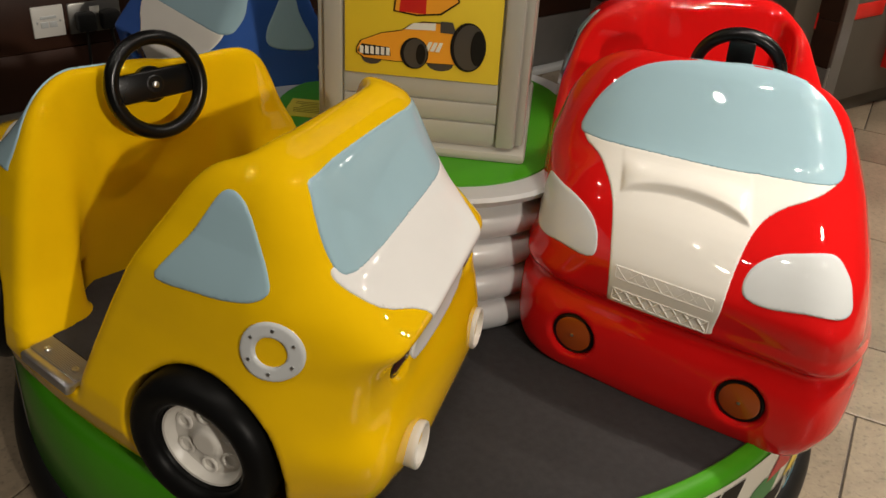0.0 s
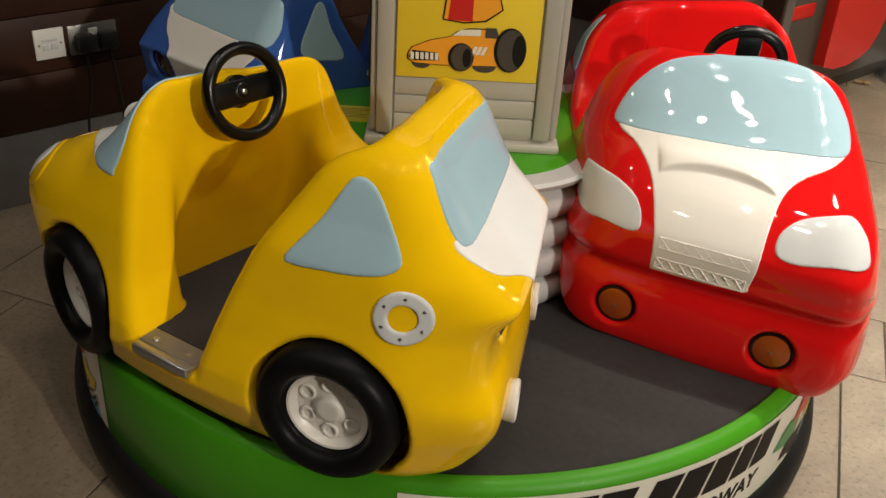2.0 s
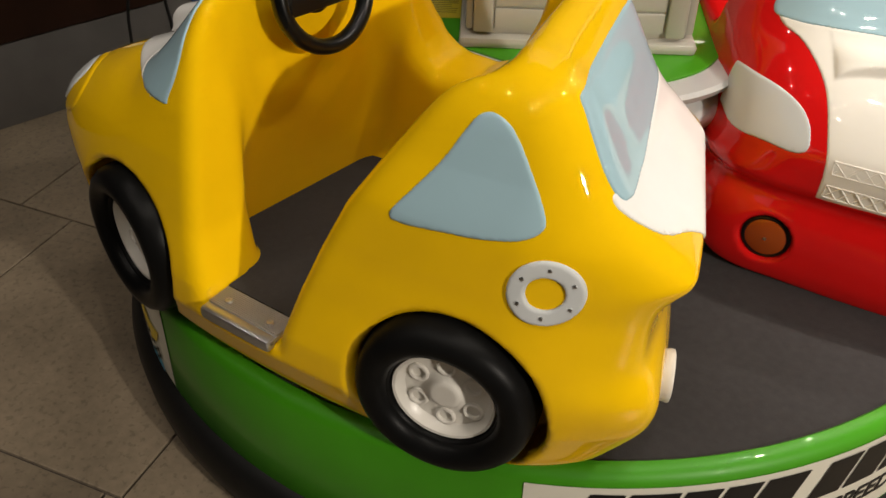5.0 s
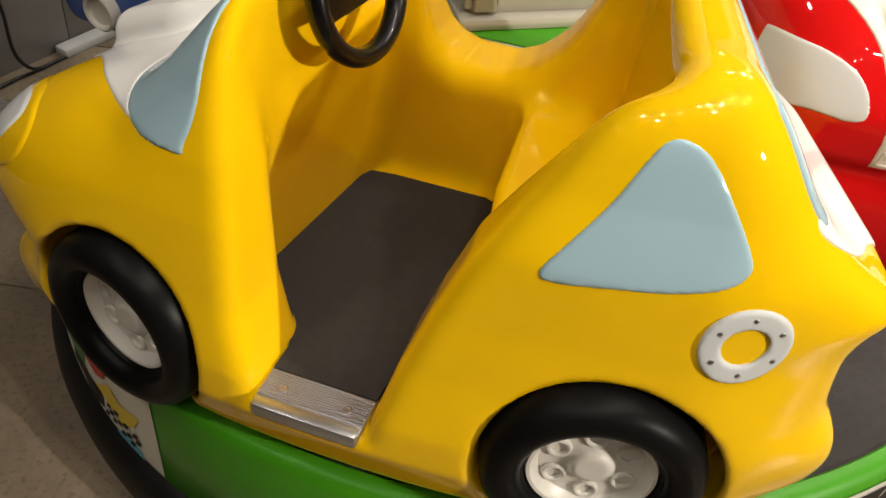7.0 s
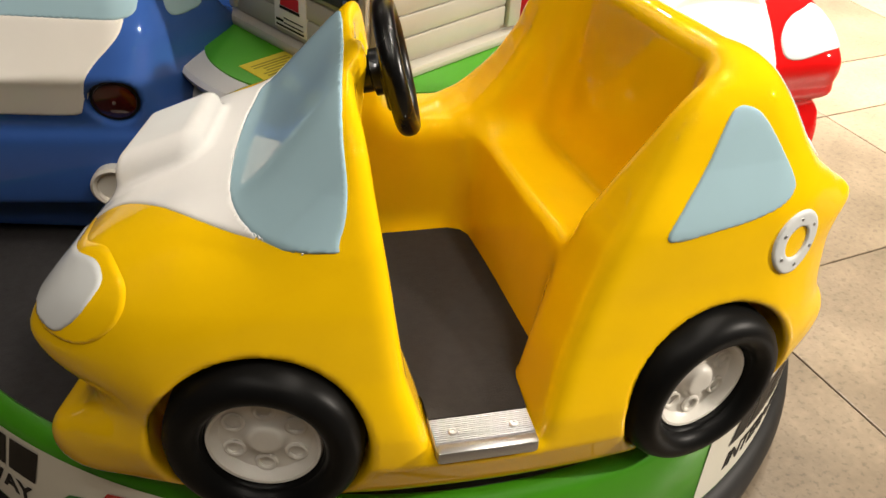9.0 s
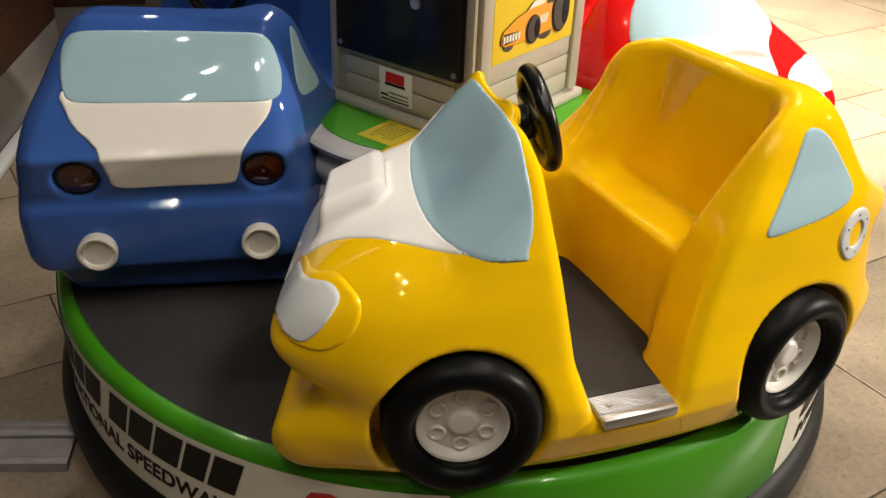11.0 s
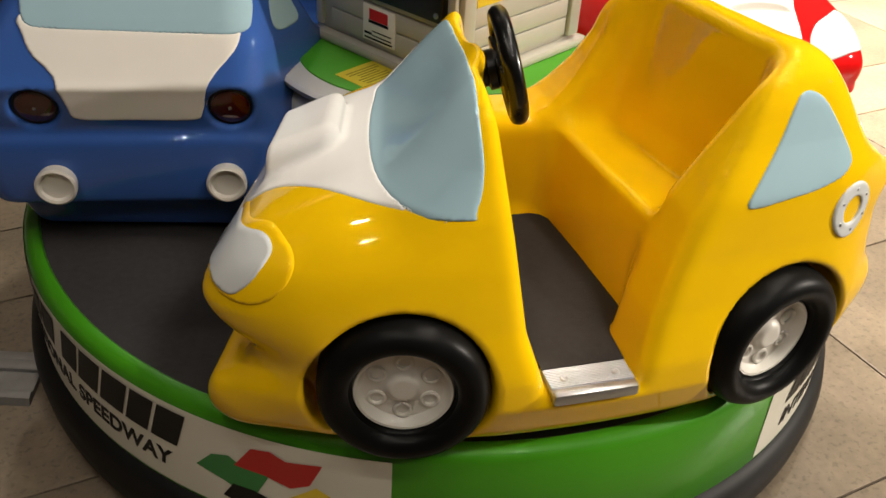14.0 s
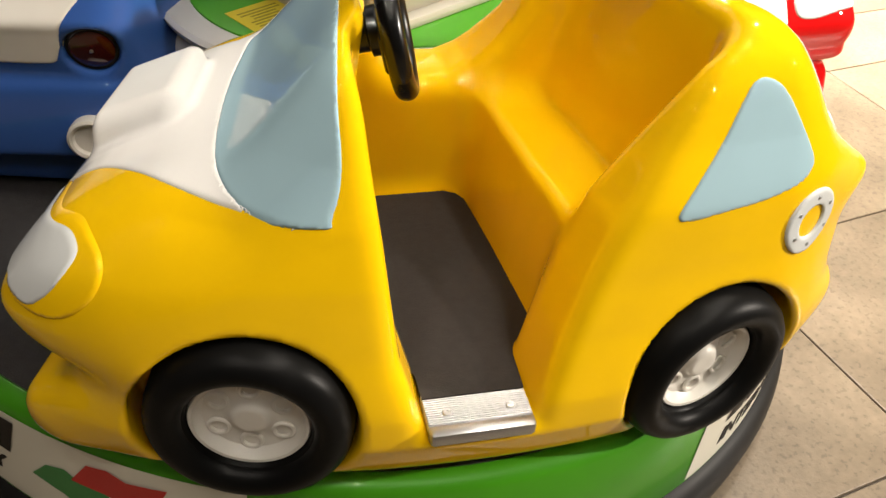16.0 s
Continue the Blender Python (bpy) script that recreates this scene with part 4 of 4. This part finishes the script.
# red car
P_RED = [(-0.395, 0.0), (-0.43, 0.03), (-0.437, 0.10), (-0.42, 0.165), (-0.43, 0.21), (-0.448, 0.30), (-0.437, 0.338), (-0.40, 0.38), (-0.335, 0.462), (-0.292, 0.494), (-0.2, 0.501), (-0.06, 0.504), (0.06, 0.513), (0.16, 0.517), (0.205, 0.507), (0.262, 0.45), (0.315, 0.398), (0.37, 0.365), (0.43, 0.325), (0.475, 0.27), (0.484, 0.238), (0.470, 0.192), (0.452, 0.160), (0.446, 0.140), (0.453, 0.10), (0.452, 0.06), (0.444, 0.02), (0.42, 0.0), (0.30, 0.002), (0.1, 0.003), (-0.1, 0.003), (-0.30, 0.002)]


def r_shape(d, u, v, w, up):
    d = d + 0.016 * np.exp(-(((w - 0.158) / 0.020) ** 2)) * step01(up, 0.27, 0.40)
    d = d + 0.010 * (1 - step01(v, 0.27, 0.38)) * step01(up, 0.2, 0.35) * step01(w, 0.18, 0.24)
    return d - 0.012 * step01(v, 0.26, 0.50) * step01(up, 0.25, 0.38) * (1 - step01(w, 0.17, 0.21))


RED_FORM = dict(wide=0.015, low=0.035, tuck=0.014, inner=0.03, outer=-0.010)
r_base = car_field(P_RED, 0.075, 0.02, r_shape, **RED_FORM)[0]
R_LAMPS = [surface_at(r_base, v, 0.078, 1) for v in (0.314, 0.576)]


def r_extra(d, u, v, w, up):
    d = r_shape(d, u, v, w, up)
    for place in R_LAMPS:
        d = cup(d, u, v, w, place, 0.041, 0.012)
    return d


red, r_solid, r_whole = car_base("red_ride_car", P_RED, M_RED, 300, "glossy red fibreglass ride car with cream bonnet", 0.075, 0.02, r_extra, fwd=0.065, hubs=(0.70, 0.728), **RED_FORM)
RR_WS = field2([(0.285, 0.392), (0.300, 0.429), (0.323, 0.460), (0.360, 0.490), (0.410, 0.506), (0.489, 0.513), (0.566, 0.513), (0.616, 0.508), (0.657, 0.482), (0.684, 0.438), (0.684, 0.408), (0.670, 0.397), (0.645, 0.396), (0.597, 0.395), (0.497, 0.391), (0.374, 0.391), (0.307, 0.389)], 1)
patch("windscreen", r_whole, lambda u, v, w: np.maximum(RR_WS(v, w), 0.165 - u / kv(v)), (0.1, 0.25, 0.34), (0.40, 0.76, 0.53), M_GLASS, red, "pale blue painted windscreen")
RR_HOOD = field2([(0.296, 0.383), (0.322, 0.371), (0.345, 0.338), (0.352, 0.285), (0.360, 0.182), (0.364, 0.179), (0.512, 0.188), (0.515, 0.194), (0.522, 0.268), (0.545, 0.333), (0.585, 0.366), (0.66, 0.392), (0.672, 0.41), (0.50, 0.41), (0.31, 0.405)], 1)


def r_scoop(d, u, v, w):
    """A low hump that ends in a short step towards the nose."""
    up = u / kv(v)
    q = (v - 0.452) / 0.094
    ends = np.sqrt(np.clip(1 - q**4, 0, 1))
    rise = 0.013 * step01(up, 0.335, 0.384) * ends
    lip = 0.387 + 2.0 * (v - 0.452) ** 2
    e = smax(r_solid(u, v, w) - 0.0019 - rise, up - lip, 0.0025)
    e = np.maximum(np.maximum(e, -r_solid(u, v, w) - 0.006), np.maximum(np.abs(v - 0.452) - 0.094, 0.33 - up))
    return smin(d, e, 0.003)


patch("bonnet_panel", r_solid, lambda u, v, w: np.maximum(np.maximum(RR_HOOD(v, w), -RR_WS(v, w) - 0.001), 0.15 - u), (0.2, 0.26, 0.16), (0.60, 0.76, 0.43), M_CREAM, red, "cream painted bonnet with scoop and lattice grille", extra=r_scoop)
RR_L1 = field2([(0.250, 0.317), (0.288, 0.320), (0.318, 0.307), (0.331, 0.285), (0.331, 0.258), (0.313, 0.248), (0.275, 0.250), (0.231, 0.245), (0.234, 0.273), (0.241, 0.302)], 1)
RR_L2 = field2([(0.545, 0.270), (0.542, 0.288), (0.556, 0.310), (0.591, 0.329), (0.656, 0.339), (0.682, 0.318), (0.688, 0.297), (0.685, 0.276), (0.632, 0.275), (0.575, 0.266)], 1)
patch("headlight", r_solid, lambda u, v, w: np.maximum(RR_L1(v, w), 0.2 - u), (0.24, 0.2, 0.22), (0.48, 0.36, 0.34), M_LENS, red, "grey white painted headlight")
patch("headlight", r_solid, lambda u, v, w: np.maximum(RR_L2(v, w), 0.2 - u), (0.3, 0.5, 0.23), (0.60, 0.74, 0.35), M_LENS, red, "grey white painted headlight")
for p, n in R_LAMPS:
    round_lamp(red, p - n * 0.0105, n, 0.034, M_AMBER, "indicator_lamp", "amber round indicator lamp")


def lattice():
    """Two rows of crossing ribs pressed into the foot of the bonnet."""
    bm = bmesh.new()

    def rib(v0, w0, v1, w1, r=0.0016):
        a, n1 = surface_at(r_solid, v0, w0, 1)
        b, n2 = surface_at(r_solid, v1, w1, 1)
        a, b, n = a + n1 * 0.0012, b + n2 * 0.0012, ((n1 + n2) / 2).normalized()
        d = (b - a).normalized()
        s = d.cross(n).normalized() * r
        q = n * r * 1.6
        vs = [bm.verts.new(p) for p in (a - s, a + s, b + s, b - s, a - s * 0.4 + q, a + s * 0.4 + q, b + s * 0.4 + q, b - s * 0.4 + q)]
        for f in ((4, 5, 6, 7), (0, 1, 5, 4), (1, 2, 6, 5), (2, 3, 7, 6), (3, 0, 4, 7)):
            bm.faces.new([vs[i] for i in f])

    for w0, w1, n in ((0.190, 0.213, 8), (0.234, 0.254, 8)):
        va, vb = 0.366, 0.508
        for i in range(n):
            a, b = va + (vb - va) * i / n, va + (vb - va) * (i + 1) / n
            rib(a, w0, b, w1)
            rib(a, w1, b, w0)
        for w in (w0, w1):
            for i in range(8):
                rib(va + (vb - va) * i / 8, w, va + (vb - va) * (i + 1) / 8, w)
        for v in (va, vb):
            rib(v, w0, v, w1)
    part("grille_lattice", bm, M_CREAM, red, "cream pressed lattice grille", smooth=False)


lattice()
RR_S = field2([(-0.20, 0.36), (-0.235, 0.42), (-0.25, 0.468), (-0.275, 0.47), (-0.31, 0.43), (-0.34, 0.39), (-0.33, 0.365), (-0.26, 0.355)], 1)
patch("side_window", r_whole, lambda u, v, w: np.maximum(RR_S(u * 1.45, w), v - 0.4), (-0.26, 0.20, 0.33), (-0.10, 0.36, 0.49), M_GLASS, red, "pale blue painted side window")
steering(red, 0.11, 0.532, 0.476, spin=90)

# blue car
P_BLUE = [(-0.385, 0.0), (-0.39, 0.06), (-0.40, 0.080), (-0.430, 0.090), (-0.440, 0.10), (-0.444, 0.15), (-0.440, 0.205), (-0.430, 0.217), (-0.424, 0.225), (-0.430, 0.25), (-0.443, 0.300), (-0.447, 0.309), (-0.436, 0.322), (-0.385, 0.402), (-0.302, 0.494), (-0.262, 0.506), (-0.18, 0.510), (0.04, 0.518), (0.105, 0.498), (0.16, 0.44), (0.215, 0.388), (0.30, 0.365), (0.38, 0.325), (0.43, 0.265), (0.435, 0.23), (0.402, 0.165), (0.408, 0.12), (0.435, 0.08), (0.435, 0.03), (0.40, 0.002), (0.30, 0.002), (0.1, 0.003), (-0.1, 0.003), (-0.30, 0.002)]


def b_shape(d, u, v, w, up):
    return d + 0.016 * (1 - step01(w, 0.07, 0.10)) * step01(-up, 0.2, 0.35)


BLUE_FORM = dict(wide=-0.005, low=0.01, outer=-0.027)
b_base = car_field(P_BLUE, 0.045, 0.05, b_shape, **BLUE_FORM)[0]
B_TAIL = [surface_at(b_base, v, 0.267, -1) for v in (0.307, 0.595)]


def b_extra(d, u, v, w, up):
    d = b_shape(d, u, v, w, up)
    for place in B_TAIL:
        d = cup(d, u, v, w, place, 0.0385, 0.012)
    return d


blue, b_solid, b_whole = car_base("blue_ride_car", P_BLUE, M_BLUE, 60, "glossy mid blue fibreglass ride car with cream tailgate", 0.045, 0.05, b_extra, shift=(-0.035, -0.04), hubs=(0.727, 0.727), **BLUE_FORM)
RB_W = field2([(0.635, 0.438), (0.643, 0.465), (0.631, 0.482), (0.573, 0.486), (0.384, 0.485), (0.328, 0.479), (0.302, 0.44), (0.290, 0.400), (0.297, 0.387), (0.365, 0.386), (0.5, 0.388), (0.588, 0.39), (0.616, 0.399)], 1)
patch("rear_window", b_whole, lambda u, v, w: np.maximum(RB_W(v, w), u / kv(v) + 0.262), (-0.50, 0.26, 0.37), (-0.18, 0.68, 0.51), M_GLASS, blue, "pale blue painted rear window")
RB_P = field2([(0.625, 0.40), (0.615, 0.386), (0.595, 0.356), (0.555, 0.321), (0.545, 0.275), (0.536, 0.249), (0.457, 0.247), (0.365, 0.247), (0.349, 0.261), (0.331, 0.32), (0.302, 0.362), (0.298, 0.388), (0.302, 0.41), (0.40, 0.41), (0.6, 0.41)], 1)
patch("tailgate_panel", b_solid, lambda u, v, w: np.maximum(np.maximum(RB_P(v, w), -RB_W(v, w) - 0.001), u + 0.1), (-0.58, 0.26, 0.22), (-0.24, 0.68, 0.42), M_CREAM, blue, "cream painted tailgate panel")
RB_S = field2([(-0.20, 0.36), (-0.235, 0.42), (-0.25, 0.468), (-0.275, 0.47), (-0.31, 0.43), (-0.34, 0.39), (-0.33, 0.365), (-0.26, 0.355)], 1)
patch("side_window", b_whole, lambda u, v, w: np.maximum(RB_S(u * 1.45, w), v - 0.4), (-0.26, 0.22, 0.33), (-0.10, 0.36, 0.49), M_GLASS, blue, "pale blue painted side window")
for p, n in B_TAIL:
    round_lamp(blue, p - n * 0.0105, n, 0.0325, M_REDLENS, "tail_lamp", "dark red round tail lamp")
for v in (0.316, 0.574):
    p, n = surface_at(b_solid, v, 0.14, -1)
    m = on_surface(p, n)
    part("exhaust_cap", lathe(bmesh.new(), [(0.030, -0.01), (0.034, 0.012), (0.034, 0.02), (0.030, 0.023), (0.026, 0.021), (0.024, 0.015), (0.004, 0.014)], 36, m=m), M_RIM, blue, "white plastic round exhaust cap")
steering(blue, 0.068, 0.552, 0.474)


# ---- things by the wall and on the floor ----
def wall_plate(x0, x1, z0, z1, mat, label, rockers):
    ob = thing("wall_socket" if mat is M_SOCKETM else "data_socket", WALL_M @ pose((x0 + x1) / 2, 0, (z0 + z1) / 2), label, "socket")
    hx, hz = (x1 - x0) / 2, (z1 - z0) / 2
    bm = bmesh.new()
    box(bm, (-hx, -0.008, -hz), (hx, 0.001, hz), bevel=0.0025)
    pl = part("faceplate", bm, mat, ob)
    for (a, b, c, d, mt) in rockers:
        bm = bmesh.new()
        box(bm, (a, -0.0105, b), (c, -0.006, d), bevel=0.0012)
        part("outlet", bm, mt, pl)
    for sx in (-1, 1):
        bm = lathe(bmesh.new(), [(0.003, 0), (0.003, 0.0016), (0.001, 0.002)], 12, m=pose(sx * (hx - 0.012), -0.008, 0, 90))
        part("screw", bm, M_STEEL, pl)
    return ob


wall_plate(-0.112, -0.026, 0.426, 0.512, M_SOCKET, "white square data socket on the wood plank wall", [(-0.022, -0.016, -0.002, 0.000, M_LENS), (0.002, -0.016, 0.022, 0.000, M_LENS), (-0.022, 0.008, 0.022, 0.016, M_LENS)])
wall_plate(-0.014, 0.132, 0.424, 0.510, M_SOCKETM, "dark metal double socket on the wood plank wall", [(-0.014, 0.008, 0.014, 0.030, M_SOCKET), (-0.052, -0.012, -0.022, 0.018, M_BLACK), (0.022, -0.012, 0.052, 0.018, M_BLACK)])


def plug_and_cable(x, z, bend):
    ob = thing("power_plug", WALL_M @ pose(x, -0.010, z), "black mains plug with hanging cable in the socket", "plug")
    bm = bmesh.new()
    box(bm, (-0.026, -0.036, -0.026), (0.026, 0.0, 0.024), bevel=0.006)
    part("plug_body", bm, M_CABLE, ob)
    cu = bpy.data.curves.new("cable", "CURVE")
    cu.dimensions, cu.bevel_depth, cu.bevel_resolution = "3D", 0.0045, 3
    sp = cu.splines.new("BEZIER")
    pts = [(0, -0.018, -0.024), (0.004 + bend * 0.3, -0.024, -0.13), (bend, -0.03, -0.27), (bend * 1.1 + 0.02, -0.04, -z + 0.03), (bend + 0.12, -0.03, -z + 0.0055), (bend + 0.4, -0.025, -z + 0.0055)]
    sp.bezier_points.add(len(pts) - 1)
    for bp, p in zip(sp.bezier_points, pts):
        bp.co, bp.handle_left_type, bp.handle_right_type = p, "AUTO", "AUTO"
    tmp = bpy.data.objects.new("cable", cu)
    scene.collection.objects.link(tmp)
    me = bpy.data.meshes.new_from_object(tmp.evaluated_get(bpy.context.evaluated_depsgraph_get()))
    bpy.data.objects.remove(tmp)
    me.materials.append(M_CABLE)
    part_mesh("cable", me, ob, "thin black cable")


plug_and_cable(0.026, 0.462, -0.03)
plug_and_cable(0.094, 0.462, 0.02)


def floor_strip():
    """A short length of ramped threshold strip lying by the platform."""
    m = pose(-0.832, -0.143, 0, 0, 0, 163.8)
    ob = thing("threshold_strip", m, "grey metal ramped threshold strip lying on the floor", "strip")

    def rail(name, prof, skew, label=""):
        bm = bmesh.new()
        a = [bm.verts.new((skew * (y + 0.075), y, z)) for y, z in prof]
        b = [bm.verts.new((1.1, y, z)) for y, z in prof]
        bm.faces.new(a)
        bm.faces.new(b[::-1])
        for i in range(len(prof)):
            k = (i + 1) % len(prof)
            bm.faces.new((a[i], b[i], b[k], a[k]))
        part(name, bm, M_STRIP, ob, label)

    rail("base_plate", [(-0.072, 0.0), (-0.072, 0.008), (0.066, 0.008), (0.066, 0.0)], -0.087)
    rail("ramp_flange", [(-0.076, 0.0005), (-0.075, 0.007), (-0.050, 0.015), (-0.046, 0.014), (-0.046, 0.0075)], -0.087, "sloped grey metal flange")
    rail("raised_band", [(-0.042, 0.0085), (-0.041, 0.0185), (-0.038, 0.0205), (-0.016, 0.0205), (-0.012, 0.0185), (-0.011, 0.0085)], -0.087, "pale raised metal band")
    rail("tread", [(-0.010, 0.0082), (-0.010, 0.0130), (0.044, 0.0130), (0.044, 0.0082)], -0.087, "brown grey ribbed tread")
    rail("edge_lip", [(0.045, 0.0078), (0.046, 0.0175), (0.050, 0.0190), (0.064, 0.0150), (0.070, 0.0005), (0.066, 0.0003)], -0.087, "pale metal edge lip")


M_STRIP = material("worn_grey_metal", (0.30, 0.29, 0.28), 0.45, metal=0.5, grain=0.25, scale=25)
floor_strip()


def drum_label(x, y, turn):
    ob = thing("instruction_label", pose(x, y, ZD + 0.0055, 0, 0, turn), "yellow instruction label stuck on the green drum top", "label")
    bm = bmesh.new()
    box(bm, (-0.047, -0.043, 0), (0.047, 0.043, 0.001))
    sh = part("label_sheet", bm, M_LABEL, ob, smooth=False)
    rnd = random.Random(2)
    for r in range(7):
        bm = bmesh.new()
        w = rnd.uniform(0.022, 0.036)
        box(bm, (-w, 0.026 - r * 0.008, 0.001), (w, 0.029 - r * 0.008, 0.0014))
        part("print_bar", bm, M_LABELINK, sh, smooth=False)


M_LABELINK = material("olive_ink", (0.22, 0.19, 0.02), 0.5)
drum_label(-0.178, -0.150, 33)


def far_counter():
    m = pose(0.229, 2.418, 0, 0, 0, 74)
    ob = thing("service_counter", m, "dark grey service counter with red slot and red curved panel", "counter")
    bm = bmesh.new()
    box(bm, (-0.62, 0.0, 0.07), (2.6, 0.6, 1.05), bevel=0.006)
    part("counter_body", bm, M_GREYPANEL, ob)
    bm = bmesh.new()
    box(bm, (-0.60, 0.03, 0.0), (2.6, 0.6, 0.07))
    part("plinth", bm, M_GREYPANEL, ob, smooth=False)
    bm = bmesh.new()
    box(bm, (-0.49, -0.004, 0.385), (-0.087, 0.01, 0.440), bevel=0.002)
    part("slot", bm, M_REDPANEL, ob, "recessed red slot")
    pts = [(0.0, 0.98), (0.008, 0.17), (0.1, 0.145), (0.21, 0.143), (0.32, 0.16), (0.39, 0.19), (0.44, 0.25), (0.47, 0.33), (0.52, 0.98)]
    bm = prism(bmesh.new(), pts, 0.0, 0.05, m=pose(0, -0.002, 0, 90))
    part("red_panel", bm, M_REDPANEL, ob, "bright red curved panel", smooth=False)
    st = thing("stool", pose(0.62, 3.12, 0), "stool with round chromed steel base by the counter", "stool")
    part("base_plate", lathe(bmesh.new(), [(0.22, 0.0), (0.22, 0.008), (0.17, 0.018), (0.05, 0.03), (0.03, 0.05)], 48), M_STEEL, st)
    part("stem", lathe(bmesh.new(), [(0.025, 0.03), (0.025, 0.62)], 24), M_STEEL, st)
    part("seat", lathe(bmesh.new(), [(0.02, 0.62), (0.16, 0.625), (0.18, 0.65), (0.17, 0.68), (0.02, 0.69)], 40), M_BLACK, st)


far_counter()


def back_wall():
    m = pose(-0.84, 2.05, 0, 0, 0, -6)
    bm = bmesh.new()
    box(bm, (-0.2, 0.03, 0.0), (1.02, 0.12, CEIL), m=m)
    wall = part("wall_back", bm, M_DADO, None, smooth=False)
    tagged(wall, "dark wood plank wall above a grey stone dado", "wall", kind="structure")
    bm = bmesh.new()
    box(bm, (-0.2, 0.002, 0.0), (1.02, 0.03, 0.26), bevel=0.002, m=m)
    part("dado_panel", bm, M_DADO, wall)
    for row in range(16):
        bm = bmesh.new()
        box(bm, (-0.2, 0.0, 0.262 + row * 0.165), (1.02, 0.03, 0.4255 + row * 0.165), bevel=0.0015, m=m)
        part("plank", bm, M_WOOD, wall)


back_wall()


def paper_scrap(x, y, turn):
    ob = thing("paper_scrap", pose(x, y, 0.001, 0, 0, turn), "small crumpled tan paper scrap on the stone floor", "litter")
    rnd = random.Random(9)
    bm = bmesh.new()
    rows = [[bm.verts.new((-0.032 + 0.0107 * i, -0.018 + 0.012 * j, 0.002 + 0.011 * rnd.random())) for i in range(7)] for j in range(4)]
    for a, b in zip(rows, rows[1:]):
        for i in range(6):
            bm.faces.new((a[i], a[i + 1], b[i + 1], b[i]))
    bmesh.ops.solidify(bm, geom=bm.faces[:], thickness=0.0006)
    part("crumpled_sheet", bm, M_SCRAP, ob)


M_SCRAP = material("tan_paper", (0.62, 0.42, 0.20), 0.7, grain=0.15, scale=60)
paper_scrap(0.385, 2.88, 20)
